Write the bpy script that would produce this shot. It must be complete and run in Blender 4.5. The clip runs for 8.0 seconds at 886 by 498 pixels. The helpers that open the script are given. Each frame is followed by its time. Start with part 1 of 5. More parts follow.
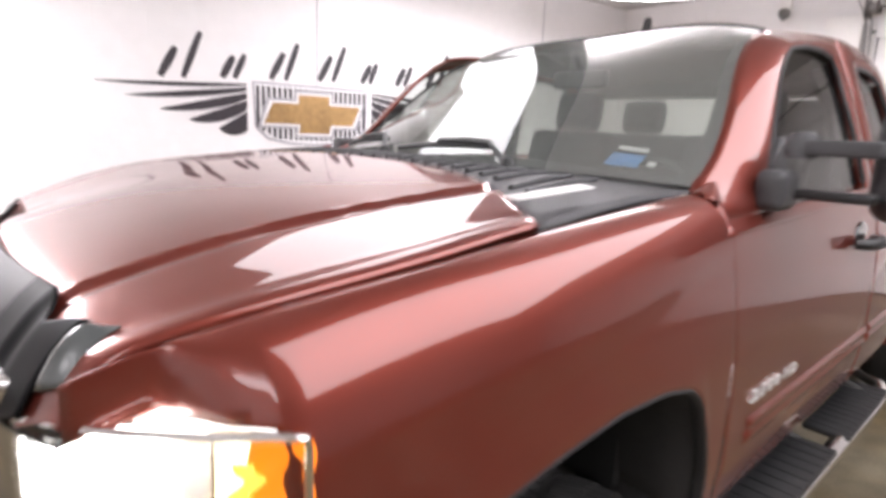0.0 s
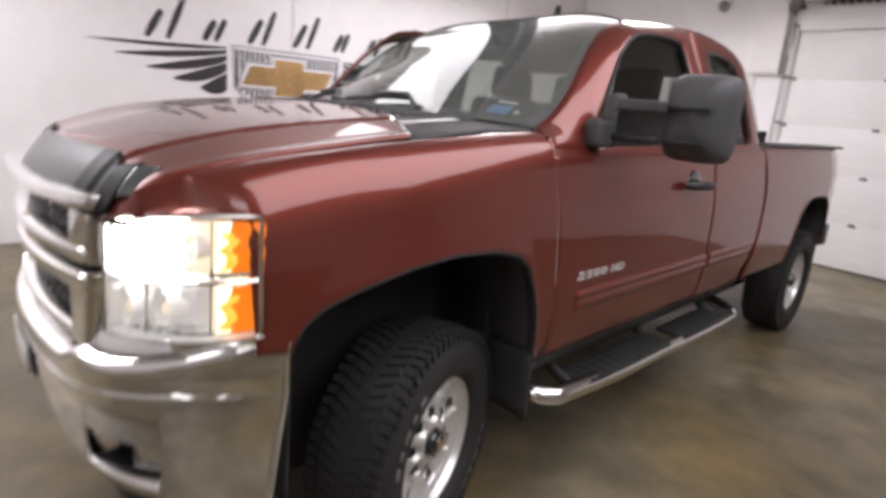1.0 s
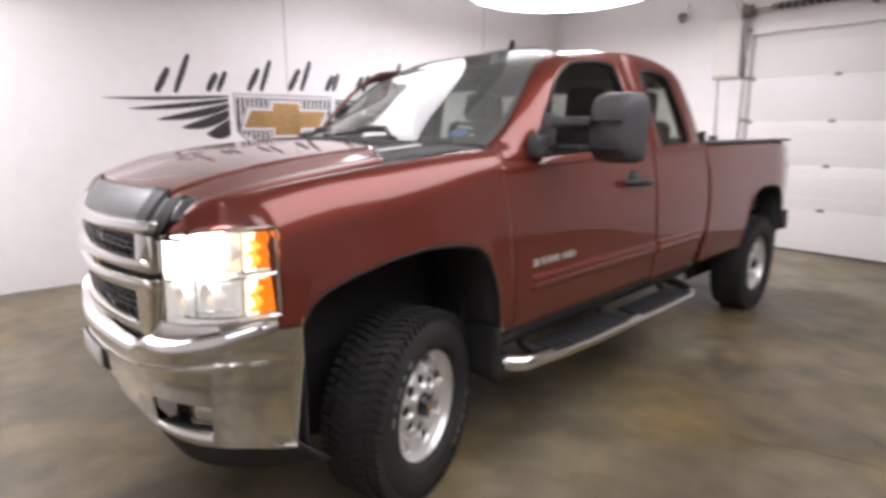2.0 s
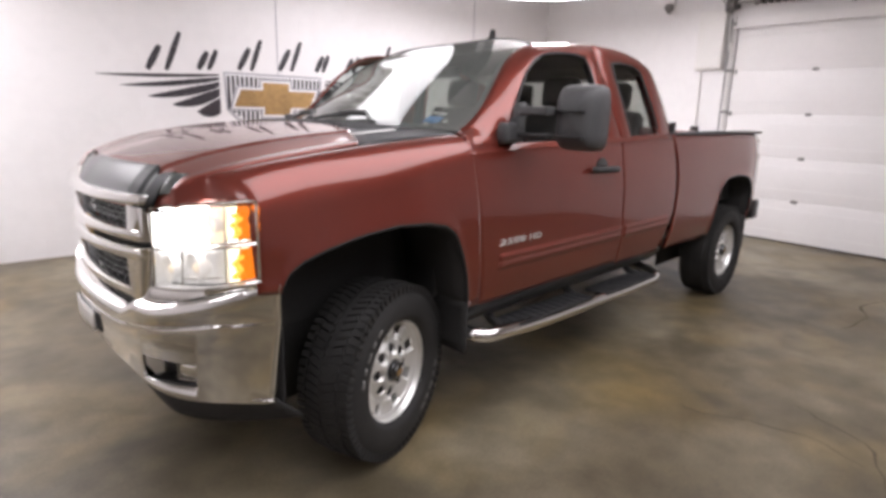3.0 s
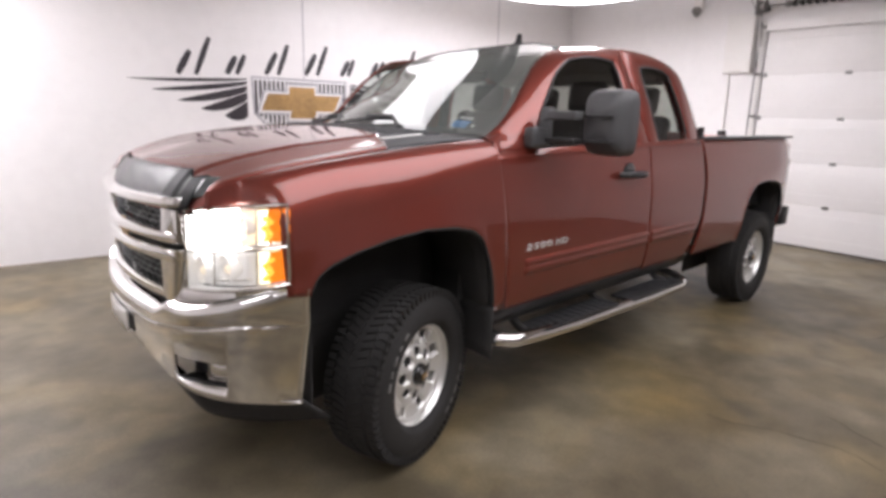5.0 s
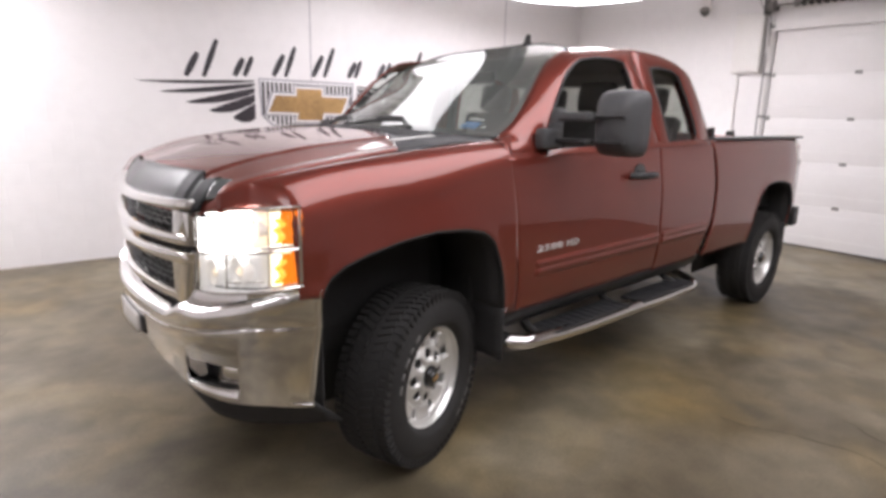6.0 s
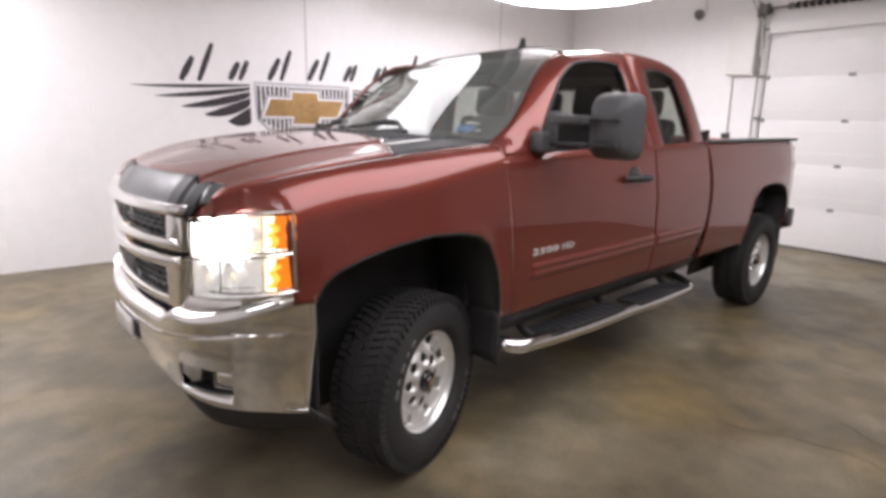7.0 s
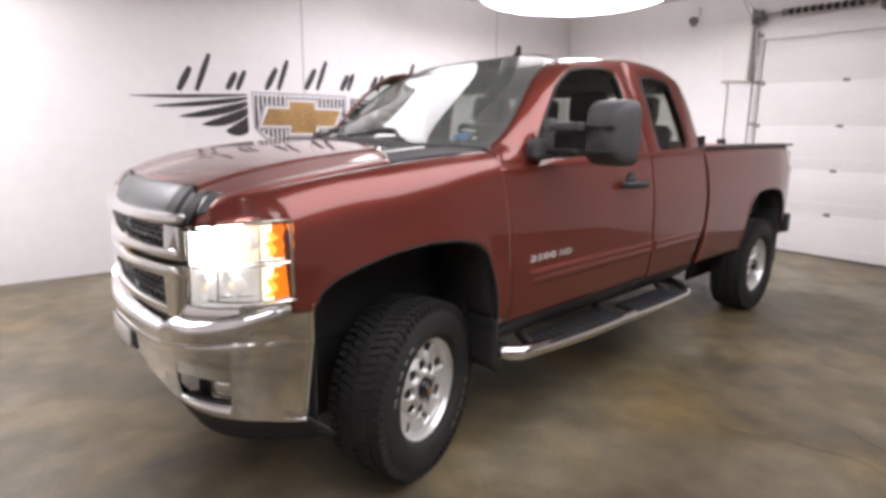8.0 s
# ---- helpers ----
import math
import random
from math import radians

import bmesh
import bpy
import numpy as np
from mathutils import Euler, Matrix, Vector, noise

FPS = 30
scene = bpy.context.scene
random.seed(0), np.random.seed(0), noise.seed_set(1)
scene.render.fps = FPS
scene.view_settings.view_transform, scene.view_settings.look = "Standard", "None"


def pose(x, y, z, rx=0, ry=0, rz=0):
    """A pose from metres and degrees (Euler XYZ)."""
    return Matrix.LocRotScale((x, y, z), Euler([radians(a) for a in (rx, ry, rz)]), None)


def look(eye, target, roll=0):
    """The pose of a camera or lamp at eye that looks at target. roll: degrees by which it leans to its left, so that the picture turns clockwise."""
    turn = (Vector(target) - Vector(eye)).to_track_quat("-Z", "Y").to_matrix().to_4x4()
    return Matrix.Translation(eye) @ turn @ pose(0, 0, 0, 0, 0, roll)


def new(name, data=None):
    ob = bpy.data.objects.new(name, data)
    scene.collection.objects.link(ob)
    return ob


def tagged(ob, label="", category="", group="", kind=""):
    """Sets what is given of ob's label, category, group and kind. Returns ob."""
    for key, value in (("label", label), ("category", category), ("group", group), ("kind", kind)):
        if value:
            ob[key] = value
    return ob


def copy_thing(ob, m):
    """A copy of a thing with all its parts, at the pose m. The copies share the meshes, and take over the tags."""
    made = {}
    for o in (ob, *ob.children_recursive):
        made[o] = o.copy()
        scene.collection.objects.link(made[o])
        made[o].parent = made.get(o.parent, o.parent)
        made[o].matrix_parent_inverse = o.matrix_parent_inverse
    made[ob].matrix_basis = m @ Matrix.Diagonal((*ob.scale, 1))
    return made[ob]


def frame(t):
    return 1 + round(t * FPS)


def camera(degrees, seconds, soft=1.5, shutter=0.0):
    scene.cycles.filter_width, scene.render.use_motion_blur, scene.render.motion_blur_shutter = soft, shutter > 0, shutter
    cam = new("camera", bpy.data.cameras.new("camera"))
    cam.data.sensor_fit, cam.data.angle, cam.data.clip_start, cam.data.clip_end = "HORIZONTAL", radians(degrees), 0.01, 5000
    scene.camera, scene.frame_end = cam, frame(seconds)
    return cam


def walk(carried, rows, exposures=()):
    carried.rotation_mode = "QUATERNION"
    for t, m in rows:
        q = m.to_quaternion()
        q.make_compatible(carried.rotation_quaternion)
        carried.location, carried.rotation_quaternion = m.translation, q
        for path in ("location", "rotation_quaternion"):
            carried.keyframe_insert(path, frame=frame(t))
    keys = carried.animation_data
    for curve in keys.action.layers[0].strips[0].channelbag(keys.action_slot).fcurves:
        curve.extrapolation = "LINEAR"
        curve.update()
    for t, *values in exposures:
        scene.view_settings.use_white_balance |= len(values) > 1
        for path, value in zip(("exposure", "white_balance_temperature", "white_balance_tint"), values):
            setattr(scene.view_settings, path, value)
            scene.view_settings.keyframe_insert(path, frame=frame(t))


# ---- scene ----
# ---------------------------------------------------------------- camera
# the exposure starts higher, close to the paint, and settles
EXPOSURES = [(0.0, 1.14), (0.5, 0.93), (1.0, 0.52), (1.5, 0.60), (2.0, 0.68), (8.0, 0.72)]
cam = camera(75.0, 8.0, soft=3.6, shutter=0.8)
PATH = [
    (0, (-0.978, -1.461, 1.553), (0.354, -0.026, 1.145), 2.44),
    (0.2, (-1.032, -1.577, 1.548), (0.291, -0.126, 1.171), 2.40),
    (0.5, (-1.155, -1.756, 1.502), (0.180, -0.336, 1.054), 3.66),
    (0.8, (-1.243, -1.947, 1.504), (0.137, -0.571, 1.056), 3.07),
    (1, (-1.276, -2.084, 1.488), (0.104, -0.718, 1.008), 4.85),
    (1.2, (-1.315, -2.187, 1.464), (-0.004, -0.742, 1.026), 5.69),
    (1.5, (-1.386, -2.356, 1.494), (-0.149, -0.863, 1.001), 4.05),
    (1.8, (-1.476, -2.451, 1.511), (-0.170, -0.993, 1.101), 1.57),
    (2, (-1.530, -2.524, 1.509), (-0.159, -1.126, 1.105), -0.03),
    (2.2, (-1.584, -2.608, 1.530), (-0.183, -1.245, 1.108), 0.90),
    (3.3, (-1.595, -2.720, 1.520), (-0.225, -1.341, 1.050), 1.26),
    (3.5, (-1.589, -2.706, 1.515), (-0.233, -1.315, 1.037), 0.69),
    (4, (-1.591, -2.701, 1.523), (-0.232, -1.304, 1.076), 1.17),
    (4.2, (-1.594, -2.698, 1.524), (-0.243, -1.290, 1.085), 1.26),
    (5.3, (-1.619, -2.708, 1.531), (-0.287, -1.288, 1.073), 1.58),
    (5.5, (-1.611, -2.718, 1.522), (-0.265, -1.316, 1.052), 0.96),
    (6, (-1.627, -2.677, 1.530), (-0.306, -1.244, 1.083), 1.36),
    (6.5, (-1.619, -2.674, 1.526), (-0.299, -1.240, 1.079), 1.30),
    (7, (-1.617, -2.678, 1.533), (-0.287, -1.250, 1.096), 1.17),
    (7.5, (-1.616, -2.685, 1.528), (-0.283, -1.260, 1.089), 0.86),
    (8, (-1.617, -2.683, 1.532), (-0.279, -1.254, 1.121), 0.72),
]
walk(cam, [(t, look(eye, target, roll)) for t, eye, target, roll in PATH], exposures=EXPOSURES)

# ---------------------------------------------------------------- light
ROOM_TURN = -4.9          # the room's walls stand a little askew to the truck
BACK, RIGHT, LEFT, NEAR, CEIL = 4.0, 6.68, -6.2, -7.0, 3.35
scene.view_settings.exposure = 0.45
world = bpy.data.worlds.new("world")
scene.world = world
world.use_nodes = True
world.node_tree.nodes["Background"].inputs[0].default_value = (0.9, 0.95, 1.0, 1)
world.node_tree.nodes["Background"].inputs[1].default_value = 0.02
# round ceiling lamps: (x, y, radius, brightness); the last two are unseen added fill
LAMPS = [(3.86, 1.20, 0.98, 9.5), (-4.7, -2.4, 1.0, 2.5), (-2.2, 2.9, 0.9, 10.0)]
# unseen flat light panels close under the ceiling: (x, y, half length, half width, turn, brightness)
# first set where the windshield reflects white, second added to light the near side
UNSEEN_PANELS = [(1.625, 2.115, 1.575, 0.67, 27, 1.9), (0.9, -3.2, 2.6, 1.9, ROOM_TURN, 2.0)]
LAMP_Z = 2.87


# ---------------------------------------------------------------- materials
def nodes_of(name):
    m = bpy.data.materials.new(name)
    m.use_nodes = True
    t = m.node_tree
    return m, t, t.nodes["Principled BSDF"]


def material(name, colour, rough=0.5, metal=0.0, vary=0.0, scale=3.0, bump=0.0, bump_scale=60.0, coat=0.0, coat_rough=0.03, rough_vary=0.0, spec=0.5):
    m, t, b = nodes_of(name)
    b.inputs["Base Color"].default_value = (*colour, 1)
    b.inputs["Roughness"].default_value = rough
    b.inputs["Metallic"].default_value = metal
    b.inputs["Coat Weight"].default_value = coat
    b.inputs["Coat Roughness"].default_value = coat_rough
    b.inputs["Specular IOR Level"].default_value = spec
    co = t.nodes.new("ShaderNodeTexCoord")
    if vary:
        n1, n2 = t.nodes.new("ShaderNodeTexNoise"), t.nodes.new("ShaderNodeTexNoise")
        n1.inputs["Scale"].default_value, n1.inputs["Detail"].default_value = scale, 6
        n2.inputs["Scale"].default_value, n2.inputs["Detail"].default_value = scale * 11, 4
        mix = t.nodes.new("ShaderNodeMix")
        mix.data_type = "FLOAT"
        mix.inputs[0].default_value = 0.35
        t.links.new(co.outputs["Object"], n1.inputs["Vector"])
        t.links.new(co.outputs["Object"], n2.inputs["Vector"])
        t.links.new(n1.outputs["Fac"], mix.inputs[2])
        t.links.new(n2.outputs["Fac"], mix.inputs[3])
        ramp = t.nodes.new("ShaderNodeValToRGB")
        ramp.color_ramp.elements[0].position, ramp.color_ramp.elements[1].position = 0.3, 0.7
        ramp.color_ramp.elements[0].color = (*[c * (1 - vary) for c in colour], 1)
        ramp.color_ramp.elements[1].color = (*[min(1, c * (1 + vary)) for c in colour], 1)
        t.links.new(mix.outputs[0], ramp.inputs[0])
        t.links.new(ramp.outputs[0], b.inputs["Base Color"])
        if rough_vary:
            mr = t.nodes.new("ShaderNodeMapRange")
            mr.inputs["To Min"].default_value, mr.inputs["To Max"].default_value = rough - rough_vary, rough + rough_vary
            t.links.new(n1.outputs["Fac"], mr.inputs["Value"])
            t.links.new(mr.outputs[0], b.inputs["Roughness"])
    if bump:
        n = t.nodes.new("ShaderNodeTexNoise")
        n.inputs["Scale"].default_value, n.inputs["Detail"].default_value = bump_scale, 5
        bp = t.nodes.new("ShaderNodeBump")
        bp.inputs["Strength"].default_value, bp.inputs["Distance"].default_value = bump, 0.01
        t.links.new(co.outputs["Object"], n.inputs["Vector"])
        t.links.new(n.outputs["Fac"], bp.inputs["Height"])
        t.links.new(bp.outputs[0], b.inputs["Normal"])
    return m


def glow(name, colour, strength, base=(0.8, 0.8, 0.8)):
    m, t, b = nodes_of(name)
    b.inputs["Base Color"].default_value = (*base, 1)
    b.inputs["Emission Color"].default_value = (*colour, 1)
    b.inputs["Emission Strength"].default_value = strength
    return m


def glass(name, tint, base=0.04, rough=0.0, haze=0.0):
    """A thin pane: see-through, with a mirror gloss that grows towards grazing."""
    m = bpy.data.materials.new(name)
    m.use_nodes = True
    t = m.node_tree
    t.nodes.remove(t.nodes["Principled BSDF"])
    tr, gl, lw, pw, ma, mx = (t.nodes.new("ShaderNode" + k) for k in ("BsdfTransparent", "BsdfGlossy", "LayerWeight", "Math", "Math", "MixShader"))
    tr.inputs[0].default_value = (*tint, 1)
    gl.inputs["Roughness"].default_value = rough
    lw.inputs["Blend"].default_value = 0.5
    pw.operation, pw.inputs[1].default_value = "POWER", 4.2
    ma.operation, ma.inputs[1].default_value, ma.inputs[2].default_value = "MULTIPLY_ADD", 1 - base, base
    t.links.new(lw.outputs["Facing"], pw.inputs[0])
    t.links.new(pw.outputs[0], ma.inputs[0])
    t.links.new(ma.outputs[0], mx.inputs[0])
    t.links.new(tr.outputs[0], mx.inputs[1])
    t.links.new(gl.outputs[0], mx.inputs[2])
    if haze:
        # pale colour mixed in for dust and for light reflected off the glass
        df, m2 = t.nodes.new("ShaderNodeBsdfDiffuse"), t.nodes.new("ShaderNodeMixShader")
        df.inputs[0].default_value = (0.62, 0.66, 0.62, 1)
        m2.inputs[0].default_value = haze
        t.links.new(mx.outputs[0], m2.inputs[1])
        t.links.new(df.outputs[0], m2.inputs[2])
        mx = m2
    t.links.new(mx.outputs[0], t.nodes["Material Output"].inputs["Surface"])
    return m


def wall_paint(name, colour):
    """White paint over blockwork: faint courses, roller grain and grey scuffs."""
    m, t, b = nodes_of(name)
    b.inputs["Roughness"].default_value = 0.55
    co = t.nodes.new("ShaderNodeTexCoord")
    n1, n2, n3 = (t.nodes.new("ShaderNodeTexNoise") for _ in range(3))
    for n, s, d in ((n1, 0.8, 6), (n2, 9, 5), (n3, 140, 3)):
        n.inputs["Scale"].default_value, n.inputs["Detail"].default_value = s, d
        t.links.new(co.outputs["Object"], n.inputs["Vector"])
    brick = t.nodes.new("ShaderNodeTexBrick")
    brick.inputs["Color1"].default_value = brick.inputs["Color2"].default_value = (1, 1, 1, 1)
    brick.inputs["Mortar"].default_value = (0, 0, 0, 1)
    brick.inputs["Scale"].default_value = 1.0
    brick.inputs["Brick Width"].default_value, brick.inputs["Row Height"].default_value = 0.4, 0.2
    brick.inputs["Mortar Size"].default_value, brick.inputs["Mortar Smooth"].default_value = 0.008, 0.6
    mp = t.nodes.new("ShaderNodeMapping")
    mp.inputs["Rotation"].default_value = (radians(90), 0, 0)
    t.links.new(co.outputs["Object"], mp.inputs["Vector"])
    t.links.new(mp.outputs[0], brick.inputs["Vector"])
    ramp = t.nodes.new("ShaderNodeValToRGB")
    ramp.color_ramp.elements[0].color = (*[c * 0.93 for c in colour], 1)
    ramp.color_ramp.elements[1].color = (*colour, 1)
    ramp.color_ramp.elements[0].position, ramp.color_ramp.elements[1].position = 0.3, 0.6
    mx = t.nodes.new("ShaderNodeMix")
    mx.data_type = "FLOAT"
    mx.inputs[0].default_value = 0.4
    t.links.new(n1.outputs["Fac"], mx.inputs[2])
    t.links.new(n2.outputs["Fac"], mx.inputs[3])
    t.links.new(mx.outputs[0], ramp.inputs[0])
    t.links.new(ramp.outputs[0], b.inputs["Base Color"])
    b1, b2 = t.nodes.new("ShaderNodeBump"), t.nodes.new("ShaderNodeBump")
    b1.inputs["Strength"].default_value, b1.inputs["Distance"].default_value = 0.3, 0.004
    b2.inputs["Strength"].default_value, b2.inputs["Distance"].default_value = 0.08, 0.002
    t.links.new(brick.outputs["Color"], b1.inputs["Height"])
    t.links.new(n3.outputs["Fac"], b2.inputs["Height"])
    t.links.new(b1.outputs[0], b2.inputs["Normal"])
    t.links.new(b2.outputs[0], b.inputs["Normal"])
    return m


def concrete():
    """Sealed garage slab: olive-brown, with tyre-dark patches, rust bloom, grit and hairline cracks."""
    m, t, b = nodes_of("worn_concrete")
    co = t.nodes.new("ShaderNodeTexCoord")

    def noise_at(scale, detail, distortion=0.0):
        n = t.nodes.new("ShaderNodeTexNoise")
        n.inputs["Scale"].default_value, n.inputs["Detail"].default_value, n.inputs["Distortion"].default_value = scale, detail, distortion
        t.links.new(co.outputs["Object"], n.inputs["Vector"])
        return n

    def ramp_of(src, *stops):
        r = t.nodes.new("ShaderNodeValToRGB")
        while len(r.color_ramp.elements) < len(stops):
            r.color_ramp.elements.new(0.5)
        for e, (p, c) in zip(r.color_ramp.elements, stops):
            e.position, e.color = p, (*c, 1)
        t.links.new(src, r.inputs[0])
        return r

    def blend(fac, a, c, kind="MIX"):
        mx = t.nodes.new("ShaderNodeMix")
        mx.data_type, mx.blend_type = "RGBA", kind
        if isinstance(fac, float):
            mx.inputs[0].default_value = fac
        else:
            t.links.new(fac, mx.inputs[0])
        t.links.new(a, mx.inputs[6])
        t.links.new(c, mx.inputs[7])
        return mx.outputs[2]

    base = ramp_of(noise_at(0.55, 8, 0.15).outputs["Fac"], (0.34, (0.082, 0.066, 0.042)), (0.5, (0.148, 0.124, 0.083)), (0.66, (0.235, 0.203, 0.145)))
    patch = ramp_of(noise_at(1.9, 9, 0.25).outputs["Fac"], (0.38, (0.66, 0.64, 0.60)), (0.58, (1.06, 1.05, 1.03)))
    out = blend(1.0, base.outputs[0], patch.outputs[0], "MULTIPLY")
    rust_mask = ramp_of(noise_at(0.9, 3, 0.3).outputs["Fac"], (0.50, (0, 0, 0)), (0.68, (0.75, 0.75, 0.75)))
    rust = ramp_of(noise_at(5, 4).outputs["Fac"], (0.3, (0.15, 0.105, 0.040)), (0.7, (0.24, 0.18, 0.085)))
    out = blend(rust_mask.outputs[0], out, rust.outputs[0])
    # old yellow-brown spill beside the step
    far = t.nodes.new("ShaderNodeVectorMath")
    far.operation = "DISTANCE"
    far.inputs[1].default_value = (1.35, -1.35, 0)
    t.links.new(co.outputs["Object"], far.inputs[0])
    add = t.nodes.new("ShaderNodeMath")
    add.operation = "MULTIPLY_ADD"
    add.inputs[1].default_value = 0.9
    t.links.new(noise_at(2.4, 5, 0.4).outputs["Fac"], add.inputs[0])
    t.links.new(far.outputs["Value"], add.inputs[2])
    spill_mask = ramp_of(add.outputs[0], (0.45, (0.7, 0.7, 0.7)), (1.0, (0, 0, 0)))
    spill = ramp_of(noise_at(6, 4).outputs["Fac"], (0.3, (0.17, 0.115, 0.035)), (0.7, (0.25, 0.18, 0.07)))
    out = blend(spill_mask.outputs[0], out, spill.outputs[0])
    mottle = ramp_of(noise_at(5.5, 8, 0.35).outputs["Fac"], (0.36, (0.84, 0.83, 0.80)), (0.52, (1.0, 1.0, 1.0)), (0.66, (1.14, 1.13, 1.10)))
    out = blend(1.0, out, mottle.outputs[0], "MULTIPLY")
    grit = ramp_of(noise_at(70, 6).outputs["Fac"], (0.3, (0.86, 0.86, 0.86)), (0.7, (1.1, 1.1, 1.1)))
    out = blend(1.0, out, grit.outputs[0], "MULTIPLY")
    t.links.new(out, b.inputs["Base Color"])
    mr = t.nodes.new("ShaderNodeMapRange")
    mr.inputs["To Min"].default_value, mr.inputs["To Max"].default_value = 0.3, 0.62
    t.links.new(noise_at(1.7, 6, 0.8).outputs["Fac"], mr.inputs["Value"])
    t.links.new(mr.outputs[0], b.inputs["Roughness"])
    bp = t.nodes.new("ShaderNodeBump")
    bp.inputs["Strength"].default_value, bp.inputs["Distance"].default_value = 0.25, 0.004
    t.links.new(noise_at(35, 7).outputs["Fac"], bp.inputs["Height"])
    t.links.new(bp.outputs[0], b.inputs["Normal"])
    return m


WALL = wall_paint("painted_block", (0.83, 0.81, 0.81))
CEILING = material("ceiling_paint", (0.56, 0.54, 0.53), 0.8, vary=0.05, scale=1.0)
FLOOR = concrete()
# unseen south wall, greyed to dim its reflection in the truck's side
DULL_WALL = material("dim_reflection_wall", (0.38, 0.35, 0.34), 0.7, vary=0.08, scale=0.8, bump=0.1, bump_scale=60)
DOOR_WHITE = material("door_enamel", (0.82, 0.80, 0.795), 0.4, vary=0.03, scale=1.5, bump=0.05, bump_scale=90)
PAINT = material("maroon_paint", (0.208, 0.034, 0.021), 0.42, 0.66, vary=0.06, scale=1.2, bump=0.01, bump_scale=900, coat=1.0, coat_rough=0.035)
PAINT.node_tree.nodes["Principled BSDF"].inputs["Coat IOR"].default_value = 1.62
CHROME = material("chrome", (0.82, 0.81, 0.80), 0.07, 1.0, vary=0.03, scale=4, rough_vary=0.02)
ALLOY = material("machined_alloy", (0.80, 0.79, 0.765), 0.32, 0.6, vary=0.08, scale=9)
BLACK_PLASTIC = material("black_plastic", (0.022, 0.022, 0.023), 0.45, vary=0.2, scale=8, bump=0.1, bump_scale=400)
GREY_PLASTIC = material("charcoal_grained_plastic", (0.062, 0.062, 0.065), 0.5, vary=0.12, scale=6, bump=0.25, bump_scale=500)
GLOSS_BLACK = material("smoked_acrylic", (0.012, 0.012, 0.013), 0.12, coat=1.0, coat_rough=0.02, vary=0.15, scale=5)
SMOKE = material("smoked_deflector", (0.018, 0.017, 0.017), 0.3, coat=0.05, coat_rough=0.08, vary=0.2, scale=6, spec=0.18)
# deflector ends darkened in colour for what they reflect
DARK_REFLECTION = material("deflector_reflected_dark", (0.008, 0.008, 0.009), 0.45, vary=0.2, scale=6, spec=0.12)
LOBE = material("grey_reflection_acrylic", (0.10, 0.11, 0.11), 0.25, coat=1.0, coat_rough=0.03, vary=0.1, scale=6)
RUBBER = material("tyre_rubber", (0.021, 0.020, 0.0195), 0.75, vary=0.25, scale=7, bump=0.2, bump_scale=120)
MESH_PLASTIC = material("charcoal_mesh", (0.06, 0.06, 0.062), 0.4, vary=0.1, scale=20)
LINER = material("wheelhouse_liner", (0.026, 0.025, 0.025), 0.8, vary=0.3, scale=5)
SILVER = material("silver_badge", (0.68, 0.67, 0.65), 0.3, 0.4)
WHITE_LETTER = material("white_sidewall_rubber", (0.17, 0.165, 0.16), 0.7, vary=0.35, scale=25)
AMBER = glow("lit_amber_lens", (1.0, 0.22, 0.006), 0.62, (0.55, 0.12, 0.006))
AMBER_HOT = glow("lit_amber_core", (1.0, 0.55, 0.08), 0.8, (0.6, 0.25, 0.02))
# lamp shell parts glow faintly in place of the bulbs' reflected light
LAMP_DIM = glow("faint_lamp_glow", (1.0, 0.95, 0.92), 0.12)
LAMP_LIT = glow("lit_headlamp", (1.0, 0.97, 0.95), 7.0)
LAMP_WARM = glow("lit_filament_glow", (1.0, 0.74, 0.42), 0.5)
LAMP_STRIP = glow("lit_side_strip", (1.0, 0.86, 0.55), 1.3)
LAMP_COLOUR = (1.0, 0.965, 1.02)
REFLECTOR = material("lamp_reflector", (0.86, 0.85, 0.83), 0.13, 1.0, vary=0.05, scale=12)
LENS = glass("clear_lens", (0.97, 0.97, 0.97), 0.03)
WINDSHIELD = glass("windshield_glass", (0.62, 0.66, 0.63), 0.18, haze=0.15)
WINDOW = glass("side_glass", (0.66, 0.68, 0.66), 0.05)
SMOKED = glass("tinted_rear_glass", (0.62, 0.64, 0.61), 0.05)
CLOTH = material("charcoal_cloth", (0.016, 0.016, 0.017), 0.9, vary=0.2, scale=12, bump=0.3, bump_scale=300)
DASH = material("dash_vinyl", (0.075, 0.075, 0.07), 0.6, vary=0.1, scale=6, bump=0.2, bump_scale=250)
LINING = material("headliner", (0.30, 0.29, 0.27), 0.9, vary=0.05, scale=6)
PAPER = material("paper", (0.82, 0.82, 0.80), 0.6, vary=0.03, scale=20)
BLUE_PAPER = material("blue_sticker", (0.05, 0.28, 0.68), 0.4, vary=0.05, scale=20)
INK = material("charcoal_vinyl", (0.035, 0.030, 0.036), 0.42, vary=0.15, scale=2)
SIGN_WHITE = material("white_vinyl", (0.80, 0.79, 0.80), 0.4, vary=0.03, scale=3)
SIGN_GREY = material("grey_vinyl", (0.40, 0.39, 0.42), 0.35, vary=0.12, scale=2)
GOLD = material("gold_vinyl", (0.40, 0.245, 0.10), 0.35, 0.2, vary=0.42, scale=1.9)
GALV = material("galvanised_steel", (0.27, 0.26, 0.255), 0.5, 0.7, vary=0.15, scale=8)
STEEL_DARK = material("dark_steel", (0.035, 0.033, 0.032), 0.5, 0.5, vary=0.2, scale=8)
CABINET = material("cream_cabinet", (0.78, 0.76, 0.74), 0.45, vary=0.04, scale=2)
RED_LENS = material("red_lens", (0.55, 0.03, 0.02), 0.12, coat=1.0)
